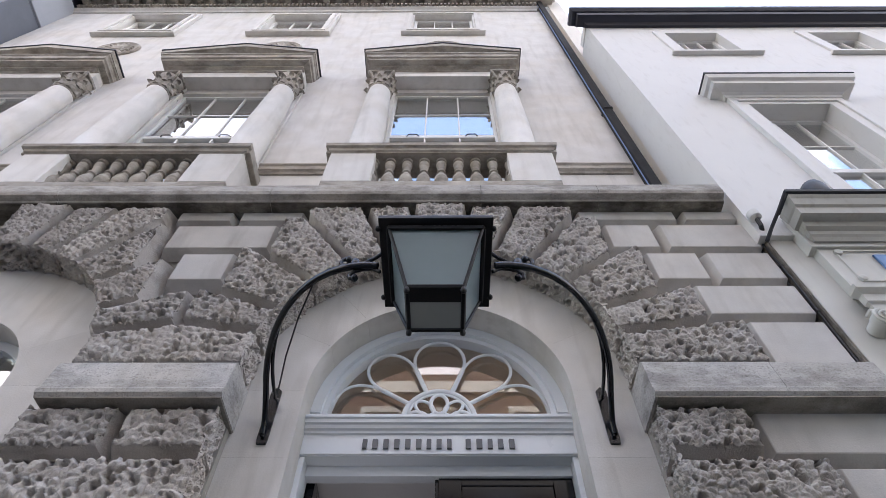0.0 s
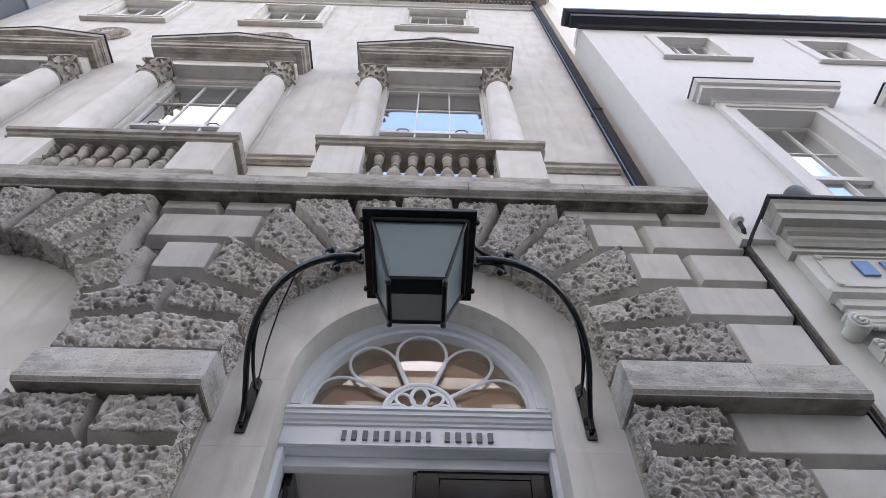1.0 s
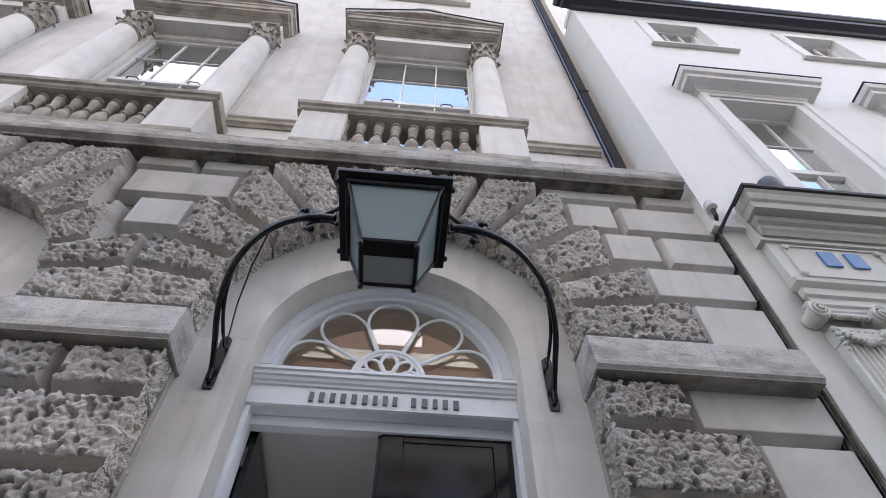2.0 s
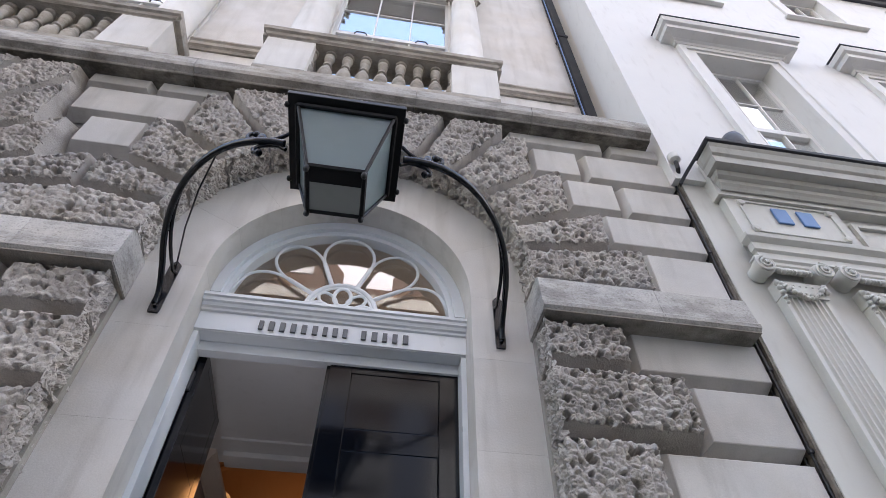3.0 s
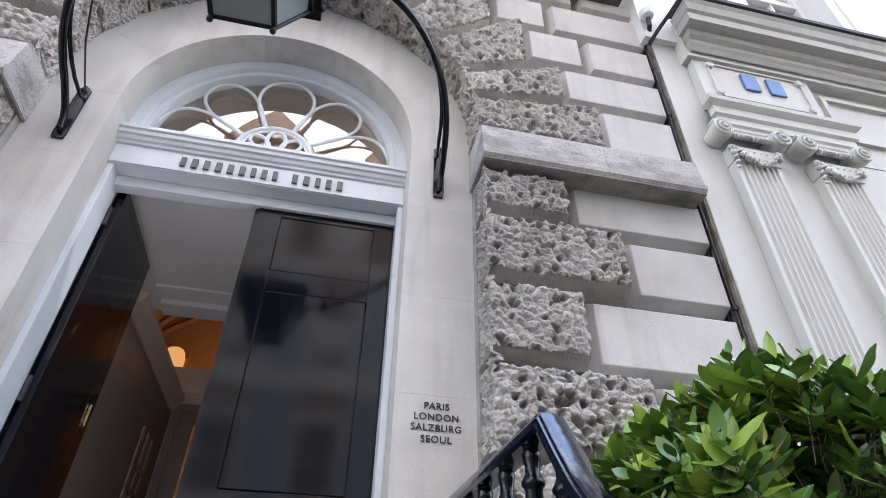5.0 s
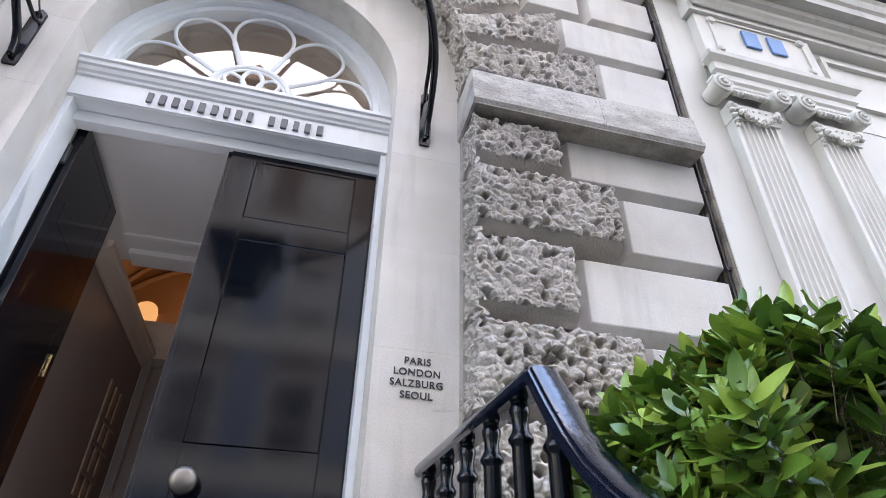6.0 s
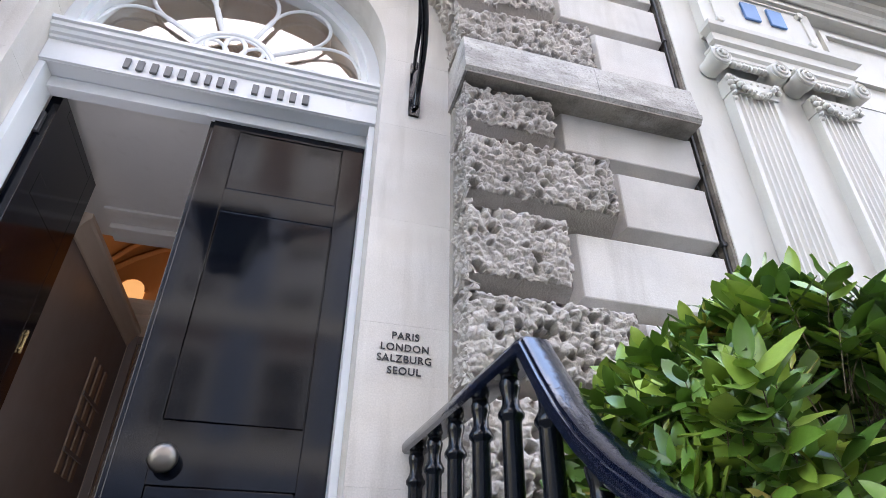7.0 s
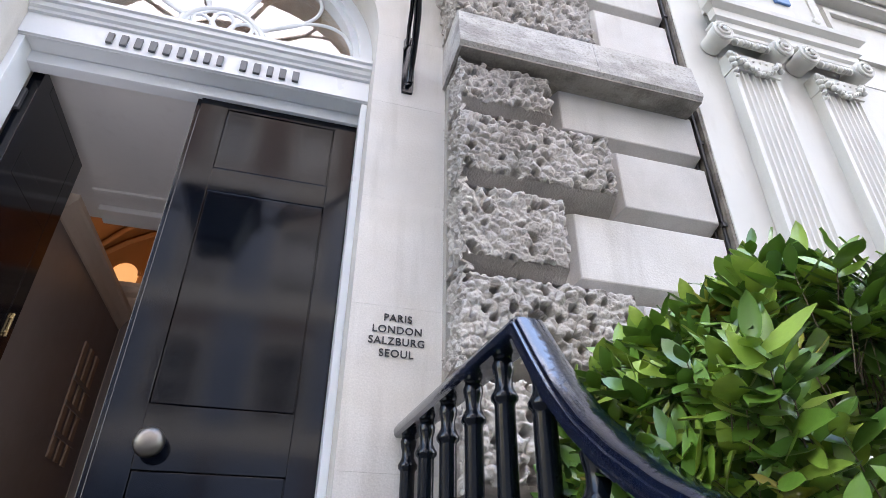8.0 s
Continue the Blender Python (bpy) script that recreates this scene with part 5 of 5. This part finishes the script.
for i in range(3):
    cx_ = 3.99 + i * 2.3
    hood = [(0.0, 0.0), (0.06, 0.0), (0.07, 0.05), (0.10, 0.07), (0.20, 0.09), (0.205, 0.16), (0.24, 0.18), (0.26, 0.25), (0.0, 0.27)]
    part("window_hood", mitred(hood, cx_ - 0.62, cx_ + 0.62, WY, 8.06), M_STUCCO, white_house)
    part("hood_lead", mitred([(0.0, 0.0), (0.268, 0.0), (0.268, 0.012), (0.0, 0.02)], cx_ - 0.62, cx_ + 0.62, WY, 8.33), M_LEAD, white_house)
    arch = wall_with_holes(cx_ - 0.66, cx_ + 0.66, 5.6, 8.06, WY - 0.035, WY, [(cx_ - 0.47, cx_ + 0.47, 5.7, 7.92)])
    part("architrave", arch, M_STUCCO, white_house)
    part("architrave", wall_with_holes(cx_ - 0.66, cx_ + 0.66, 5.6, 8.06, WY - 0.055, WY - 0.035, [(cx_ - 0.58, cx_ + 0.58, 5.6, 7.98)]), M_STUCCO, white_house)
    part("attic_frame", wall_with_holes(cx_ - 0.58, cx_ + 0.58, 10.04, 11.27, WY - 0.03, WY, [(cx_ - 0.42, cx_ + 0.42, 10.1, 11.15)]), M_STUCCO, white_house)
    part("attic_sill", box(cx_ - 0.66, cx_ + 0.66, WY - 0.07, WY, 9.985, 10.035, 0.01), M_STUCCO, white_house)
    sash("window_4", "white sash window with small panes in the white house", cx_ - 0.47, cx_ + 0.47, 5.75, 7.92, WY + 0.17, 3, [6.1, 7.22], 6.62)
    sash("window_5", "attic sash window in the white house", cx_ - 0.42, cx_ + 0.42, 10.1, 11.15, WY + 0.1, 3, [], 10.62)
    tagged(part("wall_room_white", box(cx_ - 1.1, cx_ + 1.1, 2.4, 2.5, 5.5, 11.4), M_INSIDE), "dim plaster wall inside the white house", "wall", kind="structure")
    # small windows above the gutter
    dm = thing("dormer", "white dormer window above the gutter", "dormer", group="dormers")
    part("frame", wall_with_holes(cx_ - 0.65, cx_ + 0.65, 12.1, 13.6, WY + 0.3, WY + 0.42, [(cx_ - 0.5, cx_ + 0.5, 12.2, 13.4)]), M_STUCCO, dm)
    part("pane", box(cx_ - 0.5, cx_ + 0.5, WY + 0.36, WY + 0.37, 12.2, 13.4), M_GLASS, dm)
    for k in (1, 2):
        part("glazing_bar", box(cx_ - 0.5 + k / 3 - 0.015, cx_ - 0.5 + k / 3 + 0.015, WY + 0.33, WY + 0.36, 12.2, 13.4), M_SASH, dm)
    part("cheek", box(cx_ - 0.65, cx_ + 0.65, WY + 0.42, 2.0, 12.1, 13.7), M_STUCCO, dm)

# shopfront storey: plain strip, paired fluted pilasters, entablature
YP = -0.272
shop = thing("shopfront", "cream stucco shopfront with fluted pilasters and deep cornice", "shopfront")
part("plain_wall", box(2.75, 10.5, YP + 0.065, YP + 0.5, 0, 5.2), M_CREAM, shop)


def fluted(x0, x1, z0, z1, y, nfl):
    """A pilaster shaft with half-round flutes."""
    w = (x1 - x0)
    pts = [(x0, y + 0.07), (x0, y)]
    edge = w * 0.07
    fw = (w - 2 * edge) / nfl
    for k in range(nfl):
        a = x0 + edge + k * fw + fw * 0.13
        b = x0 + edge + (k + 1) * fw - fw * 0.13
        for j in range(7):
            t = math.pi * j / 6
            pts.append(((a + b) / 2 - (b - a) / 2 * math.cos(t), y + 0.018 * math.sin(t)))
    pts += [(x1, y), (x1, y + 0.07)]
    bm = bmesh.new()
    lo = [bm.verts.new((p[0], p[1], z0)) for p in pts]
    hi = [bm.verts.new((p[0], p[1], z1)) for p in pts]
    for i in range(len(pts) - 1):
        bm.faces.new((lo[i], lo[i + 1], hi[i + 1], hi[i]))
    bm.faces.new(list(reversed(lo)))
    bm.faces.new(hi)
    bmesh.ops.recalc_face_normals(bm, faces=bm.faces)
    return bm


def spiral(bm, cx_, y, cz_, r, turn, depth=0.05):
    add_lathe_y(bm, cx_, y, cz_, r, depth)
    pts = []
    for i in range(34):
        f = i / 33
        a = turn * f * 4.4 * math.pi
        rr = r * (1 - 0.82 * f)
        pts.append((cx_ + rr * math.sin(a), y - 0.006 - 0.02 * f, cz_ + rr * math.cos(a)))
    add_tube(bm, pts, [0.0125 * (1 - 0.5 * i / 33) for i in range(34)], 6)
    add_lathe_y(bm, cx_, y - 0.03, cz_, r * 0.2, 0.03)


def add_lathe_y(bm, cx_, y, cz_, r, depth):
    """A disc with rounded rim, its axis along y."""
    rings = []
    for rr, yy in ((r, y + depth), (r, y + 0.008), (r * 0.96, y), (r * 0.3, y - 0.006)):
        rings.append([bm.verts.new((cx_ + rr * math.cos(2 * math.pi * i / 18), yy, cz_ + rr * math.sin(2 * math.pi * i / 18))) for i in range(18)])
    for a, b in zip(rings, rings[1:]):
        for i in range(18):
            bm.faces.new((a[i], a[(i + 1) % 18], b[(i + 1) % 18], b[i]))
    bm.faces.new(rings[-1])


def blob(bm, c, r, sub=1):
    rr = bmesh.ops.create_icosphere(bm, subdivisions=sub, radius=r)
    for v in rr["verts"]:
        k = 1 + 0.22 * math.sin(v.co.x * 170 + c[2] * 31) * math.cos(v.co.z * 140 + c[0] * 57)
        v.co = Vector(c) + v.co * k


def pilaster(x0, x1):
    p = thing("pilaster", "cream fluted pilaster with scrolled Ionic capital and garland", "pilaster", group="shopfront pilasters")
    xm, w = (x0 + x1) / 2, x1 - x0
    part("shaft", fluted(x0, x1, 0.2, 3.900, YP, 7), M_CREAM, p, smooth=35)
    part("necking", box(x0 - 0.006, x1 + 0.006, YP - 0.012, YP + 0.11, 3.900, 4.030, 0.004), M_CREAM, p)
    for k in range(7):
        bm = bmesh.new()
        add_lathe_y(bm, x0 + w * (k + 0.5) / 7, YP - 0.014, 3.995, 0.010, 0.01)
        part("rosette", bm, M_CREAM, p)
    for s in (-1, 1):
        bm = bmesh.new()
        spiral(bm, xm + s * (w / 2 + 0.045), YP - 0.055, 4.125, 0.068, s)
        add_tube(bm, [(xm + s * (w / 2 + 0.045), YP + 0.06, 4.125), (xm + s * (w / 2 + 0.045), YP - 0.05, 4.125)], 0.062, 14)
        part("volute", bm, M_CREAM, p, smooth=40)
        # drop of husks beside the shaft
        bm = bmesh.new()
        for k in range(5 if s < 0 else 2):
            blob(bm, (xm + s * (w / 2 + 0.006), YP - 0.022, 3.995 - k * 0.042), 0.024 - k * 0.0025)
        part("husk_drop", bm, M_CREAM, p, smooth=60)
    bm = bmesh.new()
    for k in range(9):
        xx = x0 + 0.05 + (w - 0.10) * k / 8
        blob(bm, (xx, YP - 0.035, 4.100), 0.024)
    add_tube(bm, [(x0, YP - 0.02, 4.125), (x1, YP - 0.02, 4.125)], 0.018, 8)
    part("egg_moulding", bm, M_CREAM, p, smooth=60)
    bm = bmesh.new()
    rng = random.Random(5)
    for k in range(17):
        f = k / 16
        xx = x0 + 0.012 + (w - 0.024) * f
        zz = 3.975 - 0.085 * math.sin(math.pi * f)
        for q in range(2):
            blob(bm, (xx + rng.uniform(-0.008, 0.008), YP - 0.028 + rng.uniform(-0.008, 0.006), zz + rng.uniform(-0.014, 0.014)), rng.uniform(0.012, 0.021))
    part("garland", bm, M_CREAM, p, "carved flower garland", smooth=60)
    part("abacus", mitred([(0.0, 0.0), (0.03, 0.0), (0.045, 0.02), (0.045, 0.045), (0.06, 0.06), (0.06, 0.075), (0.0, 0.08)], x0 - 0.02, x1 + 0.02, YP + 0.02, 4.150), M_CREAM, p)
    return p


pil = pilaster(2.75, 3.065)
pil.location = (0, 0, 0.04)
copy_thing(pil, pose(0.60, 0, 0.04))
part("architrave", mitred([(0.0, 0.0), (0.03, 0.0), (0.03, 0.06), (0.05, 0.075), (0.05, 0.14), (0.085, 0.17), (0.09, 0.20), (0.0, 0.21)], 2.765, 3.75, YP + 0.01, 4.272), M_CREAM, shop)
part("number_panel", box(2.74, 3.68, YP + 0.0, YP + 0.2, 4.482, 4.98, 0.004), M_CREAM, shop)
part("panel_frame", wall_with_holes(2.84, 3.60, 4.59, 4.95, YP - 0.012, YP, [(2.852, 3.588, 4.602, 4.938)]), M_CREAM, shop)
for x in (2.86, 3.58):
    for z in (4.62, 4.92):
        bm = bmesh.new()
        add_lathe_y(bm, x, YP - 0.024, z, 0.028, 0.03)
        part("corner_rosette", bm, M_CREAM, shop, smooth=40)
part("frieze", box(3.68, 10.5, YP + 0.06, YP + 0.2, 4.2, 4.98), M_CREAM, shop)
part("frieze_panel", wall_with_holes(3.78, 6.5, 4.42, 4.9, YP + 0.03, YP + 0.06, [(3.82, 6.46, 4.46, 4.86)]), M_CREAM, shop)
corn = [(0.0, 0.0), (0.02, 0.0), (0.04, 0.03), (0.06, 0.05), (0.06, 0.09), (0.10, 0.11), (0.11, 0.16), (0.20, 0.17), (0.20, 0.25), (0.225, 0.27), (0.245, 0.33), (0.27, 0.36), (0.0, 0.40)]
part("cornice", mitred([(o * 0.76, u) for o, u in corn], 2.735, 10.5, YP - 0.03, 5.02, (True, False), 0.4), M_CORNICE, shop)
part("cornice_lead", mitred([(0.0, 0.0), (0.212, 0.0), (0.218, 0.022), (0.0, 0.05)], 2.735, 10.5, YP - 0.03, 5.415, (True, False), 0.4), M_LEAD, shop)
part("lead_flashing", tube([(2.655, -0.50, 5.425), (2.60, -0.40, 5.34), (2.53, -0.29, 5.24), (2.487, -0.215, 5.17)], [0.02, 0.018, 0.018, 0.02], 8, 0.5), M_LEAD, shop, "dark lead flashing strip")
part("cornice_block", box(2.70, 10.5, YP - 0.025, WY + 0.2, 4.98, 5.41), M_CREAM, shop)
# house number as plain blue bars
number = thing("house_number", "two raised blue numerals on the cream panel", "house number")
for x in (3.085, 3.29):
    part("numeral_bar", box(x, x + 0.125, YP - 0.018, YP - 0.001, 4.72, 4.89, 0.006), M_BLUE, number)
# dome lamp on the cornice, small floodlight beside it
dome = thing("alarm_dome", "dark round lamp housing on the shopfront cornice", "lamp")
part("housing", lathe([(0.085, 0.0), (0.09, 0.02), (0.09, 0.14), (0.075, 0.20), (0.04, 0.235), (0.002, 0.245)], (2.99, -0.42, 5.45), 20), M_LEAD, dome, smooth=40)
spot = thing("floodlight", "small white floodlight on a bracket at the corner", "lamp")
part("head", lathe([(0.018, 0.0), (0.045, 0.02), (0.05, 0.08), (0.035, 0.10), (0.002, 0.102)], (2.47, -0.30, 5.36), 16), M_STUCCO, spot, smooth=40)
part("arm", tube([(2.47, -0.30, 5.37), (2.48, -0.28, 5.30), (2.50, -0.22, 5.27)], 0.018, 8), M_CABLE, spot)
# dirty gap with cables
tagged(part("wall_gap", box(2.40, 2.56, -0.035, 0.3, 0, 5.67), M_GAP), "sooty masonry in the gap between the houses", "wall", kind="structure")
for k, (xx, yy) in enumerate(((2.481, -0.172), (2.479, -0.12))):
    cb = thing("cable", "dark cable running up the gap between the houses", "cable", group="gap cables")
    part("cable", tube([(xx + 0.004 * math.sin(z * 3 + k), yy + 0.004 * math.sin(z * 5), z) for z in [0.5 + j * 0.25 for j in range(20)]], 0.0085, 6), M_CABLE, cb, smooth=60)
    for z in (2.9, 3.4, 4.4, 4.9):
        part("clip", box(xx - 0.012, xx + 0.012, yy - 0.014, yy + 0.01, z + 0.1 * k, z + 0.1 * k + 0.02), M_CABLE, cb)


# ---- steps, railing, bush ----
steps = thing("door_steps", "worn stone steps and landing before the door", "steps")
part("landing", box(-1.25, 1.25, -1.0, 0.34, 0.0, LAND - 0.001, 0.01), M_PAVE, steps)
for k in range(1, 5):
    part("tread", box(-1.25, 1.25, -1.0 - 0.2 * k, -0.998 - 0.2 * (k - 1), 0.0, LAND - 0.17 * k, 0.008), M_PAVE, steps)

railing = thing("stair_railing", "thickly painted glossy black iron stair railing", "railing")
rail_pts = [(1.035, 0.0, 1.895), (1.066, -0.3, 1.912), (1.098, -0.6, 1.93), (1.126, -0.87, 1.945)]
down = [(1.128, -0.90, 1.905), (1.13, -0.95, 1.835), (1.132, -1.02, 1.745), (1.133, -1.10, 1.665), (1.133, -1.19, 1.597), (1.133, -1.30, 1.53), (1.133, -1.42, 1.475), (1.133, -1.56, 1.415), (1.133, -1.75, 1.335), (1.133, -1.95, 1.25)]


def swept_rail(pts, w, h):
    """A flat-topped rail: rounded rectangle section along pts, kept upright."""
    sec = [(-w * 0.8, -h * 1.2), (w * 0.8, -h * 1.2), (w * 1.02, -h * 0.8), (w * 1.05, -h * 0.1), (w * 0.98, h * 0.3), (w * 0.84, h * 0.34), (w * 0.8, h * 0.75), (w * 0.62, h), (0, h * 1.1), (-w * 0.62, h), (-w * 0.8, h * 0.75), (-w * 0.84, h * 0.34), (-w * 0.98, h * 0.3), (-w * 1.05, -h * 0.1), (-w * 1.02, -h * 0.8)]
    bm = bmesh.new()
    rings = []
    P = [Vector(p) for p in pts]
    for i, p in enumerate(P):
        d = (P[min(i + 1, len(P) - 1)] - P[max(i - 1, 0)]).normalized()
        side = d.cross(Vector((0, 0, 1))).normalized()
        up = side.cross(d)
        rings.append([bm.verts.new(p + side * a + up * b) for a, b in sec])
    for a, b in zip(rings, rings[1:]):
        for k in range(len(sec)):
            bm.faces.new((a[k], a[(k + 1) % len(sec)], b[(k + 1) % len(sec)], b[k]))
    bm.faces.new(rings[0])
    bm.faces.new(list(reversed(rings[-1])))
    bmesh.ops.recalc_face_normals(bm, faces=bm.faces)
    return bm


part("handrail", swept_rail(rail_pts, 0.044, 0.023), M_IRON, railing, smooth=35)
part("handrail_ramp", swept_rail([(1.1262, -0.872, 1.9445)] + down, 0.044, 0.023), M_IRON, railing, smooth=35)


def rail_height(y):
    pts = rail_pts + down
    for a, b in zip(pts, pts[1:]):
        if b[1] <= y <= a[1]:
            f = (y - a[1]) / (b[1] - a[1])
            return a[0] + f * (b[0] - a[0]), a[2] + f * (b[2] - a[2])
    return pts[-1][0], pts[-1][2]


for i in range(10):
    y = -0.03 - i * 0.178
    x, zt = rail_height(y)
    zt -= 0.02
    zl = LAND - 0.001 if y > -1.0 else LAND - 0.17 * (1 + int((-y - 1.0) / 0.2))
    prof = [(0.025, 0.0), (0.025, zt - zl - 0.125), (0.027, zt - zl - 0.118), (0.033, zt - zl - 0.112), (0.034, zt - zl - 0.102), (0.028, zt - zl - 0.092), (0.022, zt - zl - 0.08), (0.021, zt - zl - 0.06), (0.026, zt - zl - 0.04), (0.028, zt - zl - 0.025), (0.022, zt - zl - 0.012), (0.026, zt - zl)]
    part("baluster", lathe(prof, (x, y, zl), 14), M_BRACKET, railing, smooth=40)


def leaf_mesh(rng):
    """A pointed, slightly folded and curled leaf about 0.1 long along +y."""
    pts, faces = [], []
    n = 6
    L, Wd = rng.uniform(0.85, 1.15), rng.uniform(0.18, 0.24)
    curl, fold, wav = rng.uniform(-0.25, 0.15), rng.uniform(0.02, 0.07), rng.uniform(0.0, 0.03)
    for i in range(n + 1):
        f = i / n
        w = Wd * math.sin(math.pi * (f * 0.94 + 0.03)) ** 0.8 * (1.08 - 0.16 * f)
        if i == n:
            w = 0.004
        z = curl * f * f
        for s in (-1, 0, 1):
            pts.append((s * w, L * f, z + (fold * abs(s)) + wav * math.sin(f * 9 + s)))
    for i in range(n):
        for k in (0, 1):
            a = i * 3 + k
            faces.append((a, a + 1, a + 4, a + 3))
    return pts, faces


def bush(name, label, center, radii, count, seed):
    rng = random.Random(seed)
    b = thing(name, label, "bush")
    cx_, cy_, cz_ = center
    V, F = [], []
    V2, F2 = [], []
    stems = bmesh.new()
    shoots = []
    while len(shoots) < count:
        u = Vector((rng.gauss(0, 1), rng.gauss(0, 1), rng.gauss(0, 1))).normalized()
        lump = 0.86 + 0.14 * math.sin(u.x * 7 + 1) * math.cos(u.z * 6 + u.y * 5)
        core = len(shoots) < 420
        r = rng.uniform(0.15, 0.72) if core else rng.uniform(0.55, 1.0) ** 0.5 * lump
        p = Vector((cx_ + u.x * radii[0] * r, cy_ + u.y * radii[1] * r, cz_ + u.z * radii[2] * r))
        if p.x < 1.20 + 0.04 * math.sin(p.z * 20):
            continue
        # hollow under the crown on the street side
        if core and p.y < -1.02:
            continue
        if not core and p.z < 1.76 and p.x > 1.34 and p.y < -0.96 + (p.x - 1.34) * 0.6 and rng.random() < 0.95:
            continue
        d = (u * 0.7 + Vector((rng.uniform(-0.4, 0.4), rng.uniform(-0.4, 0.4), rng.uniform(0.2, 1.1)))).normalized()
        shoots.append((p, d))
    for p, d in shoots:
        L = rng.uniform(0.06, 0.11)
        add_tube(stems, [p - d * 0.06, p, p + d * L * 0.6], [0.0014, 0.0012, 0.0008], 4)
        k = rng.randint(5, 8)
        yellow = rng.random() < 0.06
        for j in range(k):
            f = j / k
            a = j * 2.4 + rng.uniform(-0.4, 0.4)
            e1 = d.orthogonal().normalized()
            e2 = d.cross(e1)
            side = e1 * math.cos(a) + e2 * math.sin(a)
            spread = 0.35 + 0.85 * (1 - f)
            ld = (d * (1.05 - spread * 0.6) + side * spread).normalized()
            nn = (d - ld * d.dot(ld)).normalized()
            tt = ld.cross(nn)
            size = (0.7 if yellow else 1.0) * rng.choice((0.062, 0.082, 0.100, 0.118)) * rng.uniform(0.9, 1.1) * (1 - 0.35 * f)
            base = p + d * (L * 0.6 * f)
            pts, fs = leaf_mesh(rng)
            VV, FF = (V2, F2) if (yellow and rng.random() < 0.7) else (V, F)
            o = len(VV)
            for x, y, z in pts:
                VV.append(tuple(base + tt * (x * size * (1.0 if VV is V else 0.7)) + ld * (y * size) + nn * (z * size * (1 if VV is V else 2.2))))
            FF += [tuple(o + q for q in f_) for f_ in fs]
    for nm, VV, FF, mat in (("leaves", V, F, M_LEAF), ("yellow_leaves", V2, F2, M_LEAFYELLOW)):
        me = bpy.data.meshes.new(nm)
        me.from_pydata(VV, [], FF)
        me.materials.append(mat)
        me.shade_smooth()
        ob = new(nm, me)
        ob.parent = b
        tagged(ob, kind="stuff")
    tagged(part("twig_mass", stems, M_BARK, b), kind="stuff")
    tr = bmesh.new()
    add_tube(tr, [(cx_ + 0.1, cy_, 0.4), (cx_ + 0.08, cy_, 0.9), (cx_ + 0.05, cy_ + 0.02, cz_)], [0.03, 0.025, 0.01], 8)
    part("trunk", tr, M_BARK, b)
    return b


bush("bay_bush", "leafy green bay bush with glossy pointed leaves beyond the railing", (1.68, -1.06, 1.52), (0.62, 0.58, 0.50), 1800, 11)
planter = thing("planter", "square dark lead planter holding the bush", "planter")
part("tub", wall_with_holes(1.30, 2.15, 0.0, 0.9, -1.6, -0.7, []), M_LEAD, planter)
part("soil", box(1.33, 2.12, -1.57, -0.73, 0.9, 0.92), M_BARK, planter)

# ---- house across the street ----
opp = thing("opposite_house", "red-brick house with cream stone bands and gables across the street", "house")
oh = []
for i in range(9):
    for z in (5.2, 9.0, 13.4):
        oh.append((-11 + i * 2.7, -11 + i * 2.7 + 1.2, z, z + 2.1))
part("wall", wall_with_holes(-14, 15, 0, 17.4, STREET - 0.5, STREET, oh), M_BRICK, opp)
for x0, x1, z0, z1 in oh:
    part("window_pane", box(x0, x1, STREET - 0.3, STREET - 0.28, z0, z1), M_GLASS, opp)
    part("window_surround", wall_with_holes(x0 - 0.18, x1 + 0.18, z0 - 0.2, z1 + 0.25, STREET, STREET + 0.08, [(x0, x1, z0, z1)]), M_CREAM, opp)
    part("glazing_bar", box(x0, x1, STREET - 0.28, STREET - 0.22, z0 + 1.0, z0 + 1.08), M_SASH, opp)
for i in range(11):
    part("shop_panel", box(-13.9 + i * 2.6, -13.9 + i * 2.6 + 2.3, STREET + 0.005, STREET + 0.09, 0.62, 4.38, 0.02), M_OPPOSITE, opp)
# Unseen panels added between the windows to tint the door's reflection blue.
for i in range(9):
    for z0, z1 in ((5.0, 8.15), (8.8, 12.25)):
        part("door_tint_panel", box(-9.6 + i * 2.7, -9.6 + i * 2.7 + 1.1, STREET + 0.005, STREET + 0.05, z0, z1, 0.02), M_OPPOSITE, opp)
part("inner_wall", box(-14, 15, STREET - 3, STREET - 2.8, 0, 16), M_INSIDE, opp)
for z in (0.0, 4.4, 8.2, 12.3, 16.4):
    part("stone_band", box(-14, 15, STREET, STREET + 0.12, z, z + (0.6 if z == 0 else 0.55)), M_CREAM, opp)
part("roof", prism([(STREET, 17.4), (STREET - 8, 17.4), (STREET - 4, 19.8)], "x", -14, 15), M_SLATE, opp)
for cx_ in (-8.4, -3.0, 2.4, 7.8):
    part("gable", prism([(cx_ - 1.7, 17.4), (cx_ + 1.7, 17.4), (cx_ + 1.7, 18.1), (cx_ + 0.9, 19.2), (cx_, 20.1), (cx_ - 0.9, 19.2), (cx_ - 1.7, 18.1)], "y", STREET - 0.4, STREET), M_BRICK, opp)
    part("gable_window", box(cx_ - 0.5, cx_ + 0.5, STREET, STREET + 0.05, 17.8, 18.9), M_SASH, opp)
